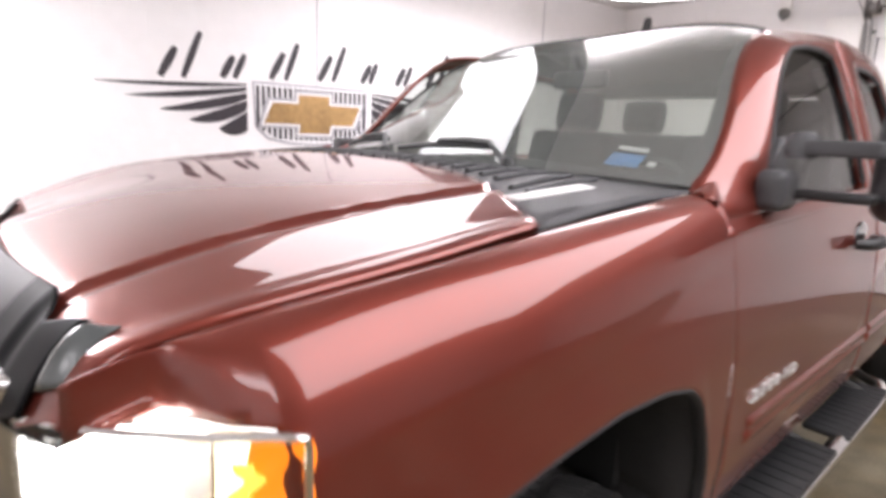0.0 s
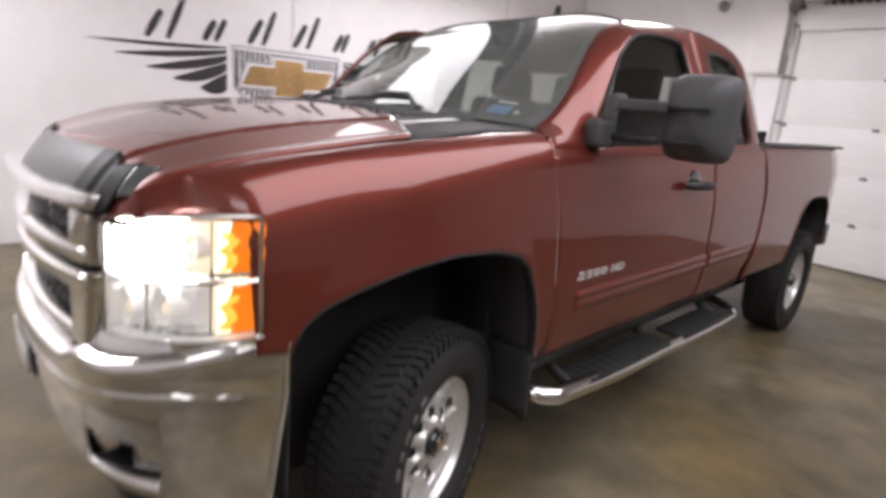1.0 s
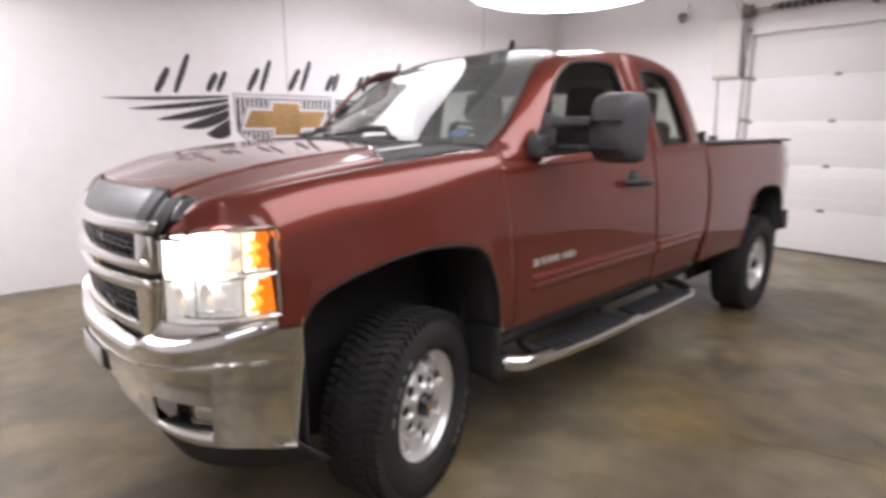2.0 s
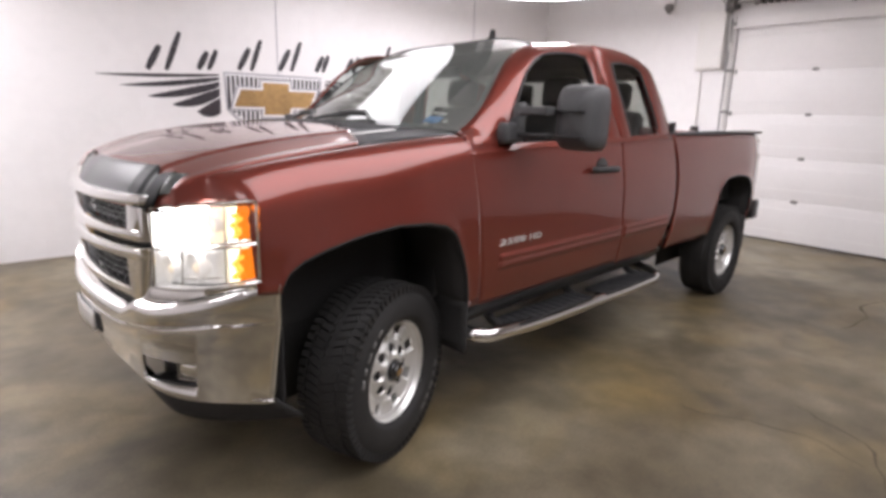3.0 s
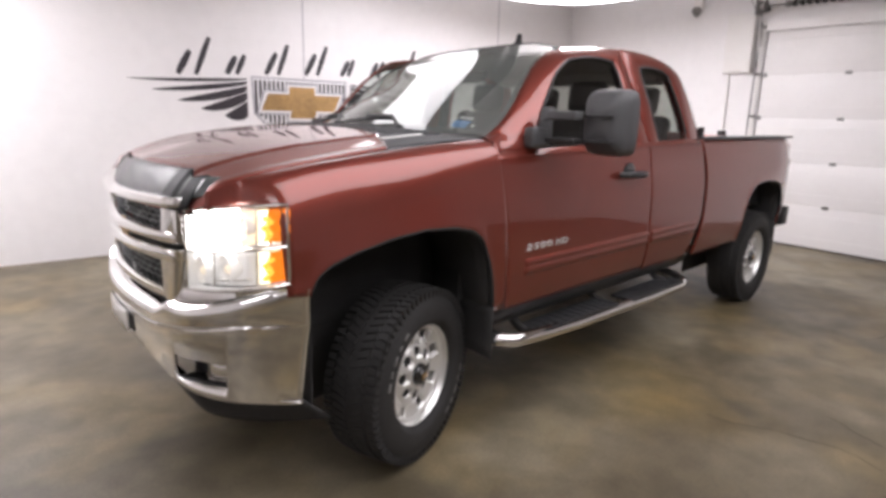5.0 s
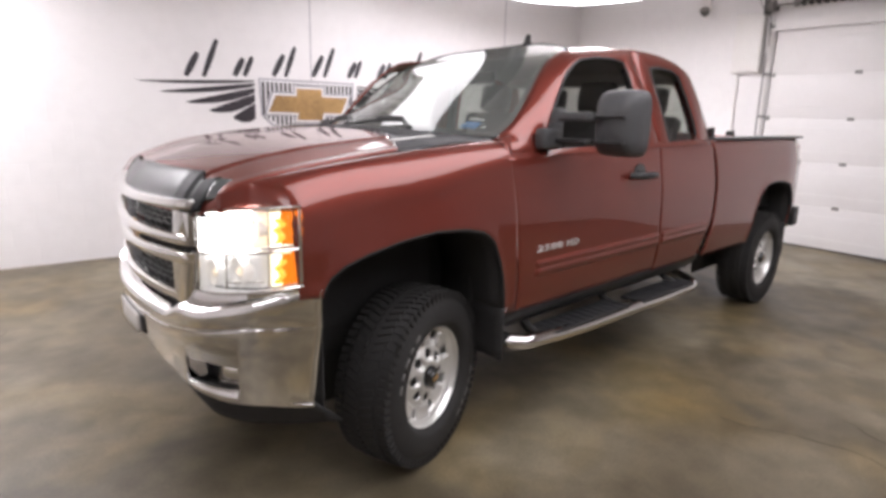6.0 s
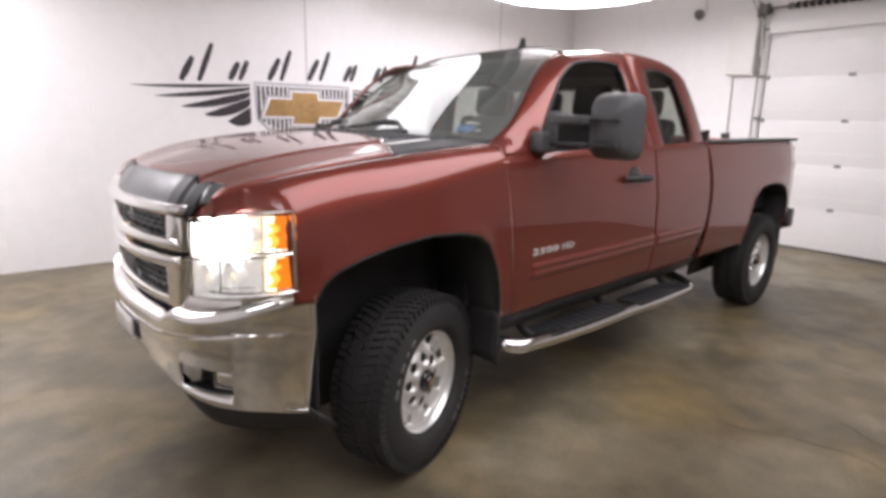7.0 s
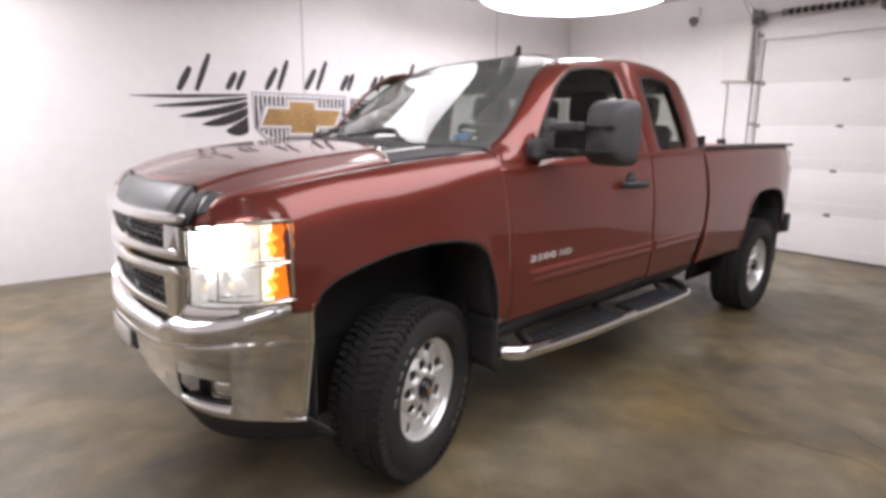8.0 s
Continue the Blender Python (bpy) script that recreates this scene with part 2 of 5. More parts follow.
CRACK = material("crack_dirt", (0.095, 0.078, 0.052), 0.9, vary=0.3, scale=10)


# ---------------------------------------------------------------- mesh helpers
def part(name, bm, mat, parent=None, label="", smooth=True, solid=0.0, offset=-1.0, bevel=0.0, angle=40):
    me = bpy.data.meshes.new(name)
    bm.normal_update()
    if solid and parent is not None:
        # sheets face away from the middle of the cab
        mid = Vector((1.2, 0, 0.8))
        if sum(f.normal.dot(f.calc_center_median() - mid) * f.calc_area() for f in bm.faces) < 0:
            bmesh.ops.reverse_faces(bm, faces=bm.faces[:])
    bm.to_mesh(me)
    bm.free()
    for p in me.polygons:
        p.use_smooth = smooth
    if smooth:
        me.set_sharp_from_angle(angle=radians(angle))
    for mm in (mat if isinstance(mat, (list, tuple)) else [mat]):
        me.materials.append(mm)
    ob = new(name, me)
    if parent is not None:
        ob.parent = parent
    if solid:
        md = ob.modifiers.new("thickness", "SOLIDIFY")
        md.thickness, md.offset = solid, offset
    if bevel:
        md = ob.modifiers.new("edge", "BEVEL")
        md.width, md.segments, md.limit_method = bevel, 2, "ANGLE"
    if label:
        ob["label"] = label
    return ob


def grid(fn, us, vs, flip=False, bm=None):
    """A sheet of quads through fn(u, v)."""
    bm = bm or bmesh.new()
    rows = [[bm.verts.new(fn(u, v)) for v in vs] for u in us]
    for a, b in zip(rows, rows[1:]):
        for i in range(len(vs) - 1):
            q = (a[i], b[i], b[i + 1], a[i + 1])
            if len({tuple(round(c, 5) for c in w.co) for w in q}) < 3:
                continue
            bm.faces.new(q[::-1] if flip else q)
    return bm


def lin(a, b, n):
    return [a + (b - a) * i / (n - 1) for i in range(n)]


def curve(points):
    """Smooth function through (x, value) points."""
    xs, ys = [p[0] for p in points], [p[1] for p in points]
    ms = []
    for i in range(len(xs)):
        a, b = max(0, i - 1), min(len(xs) - 1, i + 1)
        ms.append((ys[b] - ys[a]) / (xs[b] - xs[a]))

    def f(x):
        if x <= xs[0]:
            return ys[0] + ms[0] * (x - xs[0])
        if x >= xs[-1]:
            return ys[-1] + ms[-1] * (x - xs[-1])
        i = max(k for k in range(len(xs) - 1) if xs[k] <= x)
        h = xs[i + 1] - xs[i]
        s = (x - xs[i]) / h
        return ((2 * s ** 3 - 3 * s * s + 1) * ys[i] + (s ** 3 - 2 * s * s + s) * h * ms[i]
                + (3 * s * s - 2 * s ** 3) * ys[i + 1] + (s ** 3 - s * s) * h * ms[i + 1])
    return f


def smooth01(a, b, x):
    s = min(1, max(0, (x - a) / (b - a)))
    return s * s * (3 - 2 * s)


def resample(pts, n):
    """n points evenly along a polyline."""
    pts = [Vector(p) for p in pts]
    acc = [0]
    for a, b in zip(pts, pts[1:]):
        acc.append(acc[-1] + (b - a).length)
    out = []
    for i in range(n):
        d = acc[-1] * i / (n - 1)
        k = max(j for j in range(len(acc) - 1) if acc[j] <= d + 1e-12)
        s = (d - acc[k]) / max(1e-9, acc[k + 1] - acc[k])
        out.append(pts[k].lerp(pts[k + 1], min(1, s)))
    return out


def box(x0, x1, y0, y1, z0, z1, bm=None, m=None):
    bm = bm or bmesh.new()
    bmesh.ops.create_cube(bm, size=1, matrix=(m or Matrix()) @ Matrix.Translation(((x0 + x1) / 2, (y0 + y1) / 2, (z0 + z1) / 2)) @ Matrix.Diagonal((x1 - x0, y1 - y0, z1 - z0, 1)))
    return bm


def soft_box(x0, x1, y0, y1, z0, z1, r=0.01, seg=2, m=None, bm=None):
    b = box(x0, x1, y0, y1, z0, z1)
    bmesh.ops.bevel(b, geom=b.edges[:], offset=r, segments=seg, affect="EDGES", profile=0.6)
    if m:
        b.transform(m)
    if bm:
        me = bpy.data.meshes.new("tmp")
        b.to_mesh(me)
        b.free()
        bm.from_mesh(me)
        bpy.data.meshes.remove(me)
        return bm
    return b


def lathe(profile, n=64, m=None, bm=None, close=False):
    """Turns (radius, along) points round the local z axis."""
    bm = bm or bmesh.new()
    m = m or Matrix()
    rings = []
    for i in range(n):
        a = 2 * math.pi * i / n
        rings.append([bm.verts.new(m @ Vector((r * math.cos(a), r * math.sin(a), h))) for r, h in profile])
    k = len(profile)
    for i in range(n):
        a, b = rings[i], rings[(i + 1) % n]
        for j in range(k if close else k - 1):
            q = [a[j], b[j], b[(j + 1) % k], a[(j + 1) % k]]
            bm.faces.new(q)
    return bm


def tube(points, radius, n=12, bm=None, caps=True):
    bm = bm or bmesh.new()
    pts = [Vector(p) for p in points]
    rings = []
    up = Vector((0, 0, 1))
    for i, p in enumerate(pts):
        d = (pts[min(i + 1, len(pts) - 1)] - pts[max(i - 1, 0)]).normalized()
        ref = up if abs(d.dot(up)) < 0.95 else Vector((1, 0, 0))
        a = d.cross(ref).normalized()
        b = a.cross(d)
        r = radius(i / (len(pts) - 1)) if callable(radius) else radius
        rings.append([bm.verts.new(p + (a * math.cos(t) + b * math.sin(t)) * r) for t in [2 * math.pi * k / n for k in range(n)]])
    for u, v in zip(rings, rings[1:]):
        for k in range(n):
            bm.faces.new((u[k], v[k], v[(k + 1) % n], u[(k + 1) % n]))
    if caps:
        bm.faces.new(rings[0])
        bm.faces.new(rings[-1][::-1])
    return bm


def plate(outline, depth, m=None, bm=None):
    """A flat outline in local x, y, given a thickness along local z."""
    bm = bm or bmesh.new()
    m = m or Matrix()
    lo = [bm.verts.new(m @ Vector((x, y, 0))) for x, y in outline]
    hi = [bm.verts.new(m @ Vector((x, y, depth))) for x, y in outline]
    bm.faces.new(hi)
    bm.faces.new(lo[::-1])
    n = len(lo)
    for i in range(n):
        bm.faces.new((lo[i], lo[(i + 1) % n], hi[(i + 1) % n], hi[i]))
    return bm


def thing(name, label, category, group="", kind="", at=(0, 0, 0)):
    ob = new(name)
    ob.location = at
    ob.empty_display_size = 0.1
    return tagged(ob, label, category, group, kind)


# ---------------------------------------------------------------- the room
T = pose(0, 0, 0, 0, 0, ROOM_TURN)


def structure(name, bm, mat, label="", **kw):
    return tagged(part(name, bm, mat, None, label, **kw), label, "", "", "structure")


def room():
    fl = box(LEFT - 0.2, RIGHT + 0.2, NEAR - 0.2, BACK + 0.2, -0.15, 0.0)
    fl.transform(T)
    tagged(structure("floor", fl, FLOOR, "worn olive-brown sealed concrete garage floor", smooth=False), category="floor")
    ce = box(LEFT - 0.2, RIGHT + 0.2, NEAR - 0.2, BACK + 0.2, CEIL, CEIL + 0.15)
    ce.transform(T)
    tagged(structure("ceiling", ce, CEILING, "plain grey painted garage ceiling", smooth=False), category="ceiling")
    for name, b in (("wall_north", (LEFT - 0.2, RIGHT + 0.2, BACK, BACK + 0.2)), ("wall_south", (LEFT - 0.2, RIGHT + 0.2, NEAR - 0.2, NEAR)),
                    ("wall_west", (LEFT - 0.2, LEFT, NEAR, BACK))):
        w = box(*b, 0.0, CEIL)
        w.transform(T)
        plain = name == "wall_south"
        tagged(structure(name, w, DULL_WALL if plain else WALL, "unseen garage wall, greyed to dim its reflection" if plain else "white painted block wall of the garage", smooth=False), category="wall")
    # east wall with the opening for the roll-up door
    w = bmesh.new()
    box(RIGHT, RIGHT + 0.2, DOOR_L, BACK, 0, CEIL, w)
    box(RIGHT, RIGHT + 0.2, NEAR, DOOR_R, 0, CEIL, w)
    box(RIGHT, RIGHT + 0.2, DOOR_R, DOOR_L, DOOR_TOP, CEIL, w)
    w.transform(T)
    tagged(structure("wall_east", w, WALL, "white painted block wall round the roll-up door", smooth=False), category="wall")
    # joints of the wall
    for u in (1.785, 4.97):
        j = box(u - 0.006, u + 0.006, BACK - 0.004, BACK + 0.01, 0.02, CEIL - 0.02)
        j.transform(T)
        tagged(structure("trim", j, SIGN_GREY, "thin grey vertical joint in the white wall", smooth=False), category="wall joint")


DOOR_L, DOOR_R, DOOR_TOP, PANEL = 0.805, -3.9, 2.70, 0.537


def garage_door():
    d = thing("door_1", "white sectional roll-up garage door, closed", "garage door", kind="structure")
    d.matrix_world = T
    for k in range(5):
        z = PANEL * k
        p = soft_box(RIGHT + 0.03, RIGHT + 0.08, DOOR_R + 0.01, DOOR_L - 0.01, z + 0.002, z + PANEL - 0.002, 0.004)
        # a shallow pressed rib along each section
        for zz in (0.14, 0.42):
            soft_box(RIGHT + 0.027, RIGHT + 0.034, DOOR_R + 0.05, DOOR_L - 0.05, z + zz - 0.006, z + zz + 0.006, 0.002, 1, None, p)
        sec = part("door_panel", p, DOOR_WHITE, d)
        if k:
            for v in (-0.18, -1.9):
                h = soft_box(RIGHT + 0.012, RIGHT + 0.031, v - 0.035, v + 0.035, z - 0.018, z + 0.018, 0.004)
                part("hinge", h, GALV, sec, "small grey steel hinge")
            r = soft_box(RIGHT + 0.008, RIGHT + 0.031, DOOR_L - 0.06, DOOR_L - 0.015, z - 0.025, z + 0.025, 0.004)
            part("roller_bracket", r, GALV, sec, "grey roller bracket")
            # the tongue that closes the joint to the section below
            part("joint_lip", box(RIGHT + 0.0345, RIGHT + 0.06, DOOR_R + 0.012, DOOR_L - 0.012, z - 0.012, z + 0.012), DOOR_WHITE, sec, smooth=False)
    part("bottom_seal", box(RIGHT + 0.028, RIGHT + 0.075, DOOR_R, DOOR_L, -0.0, 0.02), BLACK_PLASTIC, d, smooth=False)
    # upright track beside the door
    tr = thing("door_track", "galvanised upright track beside the garage door", "track")
    tr.matrix_world = T
    part("rail", tube([(RIGHT - 0.04, DOOR_L + 0.065, z) for z in (0.0, 1.4, 2.80)], 0.007, 8), STEEL_DARK, tr)
    part("angle_iron", box(RIGHT - 0.02, RIGHT - 0.001, DOOR_L + 0.02, DOOR_L + 0.045, 0.0, 2.84), CABINET, tr, smooth=False)
    for z in (0.5, 1.08, 1.63, 2.16, 2.74):
        part("bracket", soft_box(RIGHT - 0.05, RIGHT - 0.002, DOOR_L + 0.0, DOOR_L + 0.05, z - 0.018, z + 0.018, 0.005), GALV, tr)
    # head frame above the door
    hd = box(RIGHT - 0.035, RIGHT - 0.001, DOOR_R, DOOR_L + 0.01, DOOR_TOP - 0.018, DOOR_TOP + 0.09)
    hd.transform(T)
    tagged(structure("trim_head", hd, DOOR_WHITE, "white head trim over the garage door", smooth=False), category="trim")
    # torsion spring on its shaft
    s = thing("torsion_spring", "dark torsion spring on a steel shaft above the door", "spring")
    s.matrix_world = T
    part("shaft", tube([(RIGHT - 0.14, DOOR_L + 0.12, 2.97), (RIGHT - 0.14, DOOR_R, 2.97)], 0.013, 10), GALV, s)
    y0, y1, turns = 0.49, -0.32, 10
    for k in range(turns):
        a, b = y0 + (y1 - y0) * (k + 0.08) / turns, y0 + (y1 - y0) * (k + 0.72) / turns
        part("coil", lathe([(0.014, 0), (0.036, 0.003), (0.04, 0.01), (0.04, abs(b - a) - 0.01), (0.036, abs(b - a) - 0.003), (0.014, abs(b - a))], 16,
                           pose(RIGHT - 0.14, b, 2.97, -90, 0, 0)), STEEL_DARK, s)
    part("core", tube([(RIGHT - 0.14, y0, 2.97), (RIGHT - 0.14, y1, 2.97)], 0.026, 10), GALV, s)
    for y in (y0 + 0.04, y1 - 0.06):
        part("cone", lathe([(0.014, -0.03), (0.03, -0.03), (0.042, 0.0), (0.042, 0.03), (0.014, 0.03)], 16, pose(RIGHT - 0.14, y, 2.97, -90, 0, 0)), GALV, s)
    part("bearing_plate", soft_box(RIGHT - 0.19, RIGHT - 0.001, y1 - 0.17, y1 - 0.15, 2.87, 3.06, 0.004), GALV, s)
    part("end_plate", soft_box(RIGHT - 0.19, RIGHT - 0.001, DOOR_L + 0.09, DOOR_L + 0.1, 2.88, 3.06, 0.004), GALV, s)
    part("cable_drum", lathe([(0.013, -0.04), (0.07, -0.04), (0.07, -0.03), (0.055, -0.02), (0.055, 0.02), (0.07, 0.03), (0.07, 0.04), (0.013, 0.04)], 20, pose(RIGHT - 0.14, DOOR_L + 0.03, 2.97, -90, 0, 0)), GALV, s)


def wall_box():
    b = thing("electrical_cabinet", "cream steel electrical cabinet fixed high on the white wall", "cabinet")
    b.matrix_world = T
    part("body", soft_box(RIGHT - 0.09, RIGHT, 0.915, 1.285, 2.18, 2.93, 0.012), CABINET, b)
    part("cover", soft_box(RIGHT - 0.106, RIGHT - 0.091, 0.925, 1.275, 2.20, 2.91, 0.006), CABINET, b)
    c = thing("conduit", "thin grey conduit running up the wall beside the cabinet", "conduit")
    c.matrix_world = T
    part("pipe", tube([(RIGHT - 0.03, 1.20, 0.02), (RIGHT - 0.03, 1.20, 1.4), (RIGHT - 0.03, 1.21, 2.178)], 0.014, 8), CABINET, c)
    part("socket_box", soft_box(RIGHT - 0.07, RIGHT - 0.001, 1.16, 1.25, 1.32, 1.43, 0.008), STEEL_DARK, c)
    w = thing("cable_bundle", "thin grey cables looping from the ceiling beside the cabinet", "cable")
    w.matrix_world = T
    for k, dy in enumerate((0.0, 0.025, 0.05)):
        part("cable", tube([(RIGHT - 0.05, 0.89 - dy, 2.16 + 0.25 * k), (RIGHT - 0.06, 0.885 - dy, 2.5), (RIGHT - 0.08, 0.89 - dy, 2.8), (RIGHT - 0.1, 0.95 - dy, 2.97 + 0.03 * k), (RIGHT - 0.2, 1.12, CEIL)], 0.006, 8),
             GALV if k != 1 else CABINET, w)
    part("clamp", soft_box(RIGHT - 0.09, RIGHT - 0.001, 0.80, 0.92, 2.93, 2.98, 0.004), STEEL_DARK, w)
    e = thing("emergency_light", "grey twin-head emergency spotlight on the wall", "lamp")
    e.matrix_world = T
    part("base", soft_box(RIGHT - 0.06, RIGHT - 0.0, 1.69, 1.81, 3.07, 3.21, 0.01), CABINET, e)
    part("stem", tube([(RIGHT - 0.05, 1.75, 3.08), (RIGHT - 0.08, 1.745, 3.03)], 0.012, 8), GALV, e)
    part("head", lathe([(0.0, -0.05), (0.03, -0.05), (0.06, 0.02), (0.062, 0.05), (0.05, 0.045), (0.0, 0.03)], 20, pose(RIGHT - 0.11, 1.735, 3.00, 60, 0, -60)), GALV, e)


def reflected_beam():
    # unseen beam, placed and turned so the windshield reflects a dark strip
    b = thing("reflected_beam", "unseen dark steel beam set for the windshield's dark reflected strip", "beam")
    m = pose(1.62, 1.10, 0, 0, 0, 29)
    for z0, z1, w in ((3.02, 3.04, 0.15), (3.04, 3.33, 0.012), (3.33, 3.35, 0.15)):
        part("flange" if w > 0.1 else "web", box(-2.0, 1.9, -w, w, z0, z1, None, m), STEEL_DARK, b, smooth=False)


def floor_cracks():
    random.seed(11)
    for (x, y), turn, n in (((1.38, -1.62), -85, 9), ((3.4, -1.9), -35, 14), ((-2.2, 1.8), 20, 12), ((1.2, -2.6), 10, 10)):
        p, a, pts = Vector((x, y)), radians(turn), []
        for k in range(n):
            pts.append(p.copy())
            a += random.uniform(-0.5, 0.5)
            p += Vector((math.cos(a), math.sin(a))) * random.uniform(0.06, 0.16)
        bm = bmesh.new()
        rows = []
        for k, q in enumerate(pts):
            w = random.uniform(0.002, 0.010) * math.sin(math.pi * (k + 0.5) / n) + 0.001
            d = (pts[min(k + 1, n - 1)] - pts[max(k - 1, 0)]).normalized()
            rows.append((bm.verts.new((q.x - d.y * w, q.y + d.x * w, 0.0015)), bm.verts.new((q.x + d.y * w, q.y - d.x * w, 0.0015))))
        for u, v in zip(rows, rows[1:]):
            bm.faces.new((u[0], u[1], v[1], v[0]))
        tagged(structure("floor_crack", bm, CRACK, "dark hairline crack in the concrete floor", smooth=False), category="crack")


def ceiling_lamps():
    # the first lamp hangs in view; the others are added fill
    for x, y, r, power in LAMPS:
        lamp = thing("round_ceiling_lamp", "large round white glowing lamp under the ceiling, the unseen one added as fill" if r > 0.9 else "round white glowing fill lamp added out of view under the ceiling", "lamp", "round lamps", at=(x, y, LAMP_Z))
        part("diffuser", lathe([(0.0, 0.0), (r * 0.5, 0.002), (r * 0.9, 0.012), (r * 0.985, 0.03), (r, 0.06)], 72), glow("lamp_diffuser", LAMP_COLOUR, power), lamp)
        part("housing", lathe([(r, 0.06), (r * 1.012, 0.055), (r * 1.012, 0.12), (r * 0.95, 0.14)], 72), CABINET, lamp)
        # glowing top added to brighten the ceiling and upper walls
        part("ceiling_fill_glow", lathe([(r * 0.95, 0.14), (r * 0.5, 0.15), (0.0, 0.15)], 48), glow("ceiling_fill_glow", LAMP_COLOUR, power * 0.9), lamp)
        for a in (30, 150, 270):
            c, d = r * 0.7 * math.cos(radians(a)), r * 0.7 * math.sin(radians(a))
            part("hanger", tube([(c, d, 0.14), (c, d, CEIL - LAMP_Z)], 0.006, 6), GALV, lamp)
    # panels out of view: one for the windshield's reflection, one added fill
    for x, y, a, b, turn, power in UNSEEN_PANELS:
        p = thing("unseen_light_panel", "unseen flat white rectangular light panel under the ceiling", "lamp", "light panels")
        p.matrix_world = pose(x, y, CEIL - 0.07, 0, 0, turn)
        part("panel_frame", soft_box(-a - 0.02, a + 0.02, -b - 0.02, b + 0.02, 0.0, 0.07, 0.008), CABINET, p)
        part("panel_diffuser", box(-a, a, -b, b, -0.006, -0.002), glow("panel_diffuser", LAMP_COLOUR, power), p, smooth=False)


# ---------------------------------------------------------------- the wall sign
def sign():
    s = thing("wall_sign", "charcoal winged emblem with a gold centre on the white wall", "sign")
    S = T @ pose(0, BACK, 0, 90, 0, 0)      # local x along the wall, y up, z out of it
    s.matrix_world = Matrix()

    def flat(name, outline, mat, lift, label="", parent=s):
        return part(name, plate(outline, 0.003, S @ Matrix.Translation((0, 0, lift))), mat, parent, label, smooth=False)

    cx = 1.745
    # wing blades: (tip x, tip z, root z top, root z bottom, sag)
    blades = [(-1.975, 1.823, 1.885, 1.870, 0.022), (-1.75, 1.722, 1.853, 1.822, 0.032), (-1.49, 1.620, 1.803, 1.750, 0.045),
              (-1.25, 1.538, 1.732, 1.655, 0.055), (-0.99, 1.470, 1.632, 1.462, 0.045)]
    for side in (-1, 1):
        for tx, tz, ra, rb, sag in blades:
            root = -0.725
            up, lo = [], []
            for k in range(13):
                q = k / 12
                x = tx + (root - tx) * q + 0.055
                zt = tz + (ra - tz) * (q ** 0.95)
                dep = (ra - rb) * q + sag * 1.25 * math.sin(math.pi * min(1, q * 1.0)) ** 0.7
                up.append((cx - side * x if side > 0 else cx + x, zt))
                lo.append((cx - side * x if side > 0 else cx + x, zt - dep))
            o = up + lo[::-1]
            o = [p for n, p in enumerate(o) if n == 0 or (Vector(p) - Vector(o[n - 1])).length > 1e-4]
            if side > 0:
                o = o[::-1]
            # outline runs counter-clockwise when seen from the room
            flat("wing_blade", o[::-1], INK, 0.001)
    # shield with upright bars
    h0, h1, hw = 1.345, 1.895, 0.60

    def shield(k, grow=0.0):
        w = hw + grow
        pts = [(cx - w, h1 + grow), (cx + w, h1 + grow), (cx + w * 0.965, h0 + 0.17 - grow), (cx + w * 0.78, h0 + 0.055 - grow), (cx + w * 0.4, h0 + 0.01 - grow), (cx, h0 - grow),
               (cx - w * 0.4, h0 + 0.01 - grow), (cx - w * 0.78, h0 + 0.055 - grow), (cx - w * 0.965, h0 + 0.17 - grow)]
        return pts[::-1]
    flat("shield_border", shield(0, 0.022), SIGN_GREY, 0.001, "grey rim of the shield")
    flat("shield_field", shield(0), SIGN_WHITE, 0.005, "white field of the shield")
    n = 22
    for k in range(n):
        x = cx - hw + 0.03 + (2 * hw - 0.06) * k / (n - 1)
        d = abs(x - cx) / hw
        zb = h0 + 0.03 + (0.14 * max(0, d - 0.62) / 0.38 if d > 0.62 else 0.02 * d)
        flat("bar", [(x - 0.015, h1 - 0.02), (x - 0.015, zb), (x + 0.015, zb), (x + 0.015, h1 - 0.02)], INK, 0.009)

    def cross(g):
        a, b, c, d = 0.52 + g * 1.3, 0.098 + g, 0.165 + g, 0.185 + g
        zc, sl = 1.632, 0.09
        return [(cx - a, zc - b), (cx - c + 0.02, zc - b), (cx - c, zc - d), (cx + c, zc - d), (cx + c + 0.02, zc - b), (cx + a - sl, zc - b), (cx + a, zc + b),
                (cx + c + 0.0, zc + b), (cx + c, zc + d), (cx - c, zc + d), (cx - c, zc + b), (cx - a + sl, zc + b)]
    flat("emblem_rim", cross(0.045), SIGN_GREY, 0.013, "grey rim round the gold block")
    flat("emblem_inline", cross(0.022), SIGN_WHITE, 0.017)
    flat("emblem_block", cross(0.0), GOLD, 0.021, "brushed gold block")
    # the name above is a plain row of slanted strokes
    z0 = 1.955

    def stroke(x, z, x2, z2, w, w2=None):
        w2 = w2 or w
        d = (Vector((x2, z2)) - Vector((x, z))).normalized()
        nrm = Vector((-d.y, d.x))
        pts = []
        for k in range(9):
            q = k / 8
            c = Vector((x, z)).lerp(Vector((x2, z2)), q)
            pts.append((c, (w + (w2 - w) * q) * (0.45 + 0.55 * math.sin(math.pi * (0.12 + 0.76 * q)))))
        o = [tuple(c + nrm * t) for c, t in pts] + [tuple(c - nrm * t) for c, t in pts[::-1]]
        flat("slanted_stroke", o[::-1], INK, 0.001)

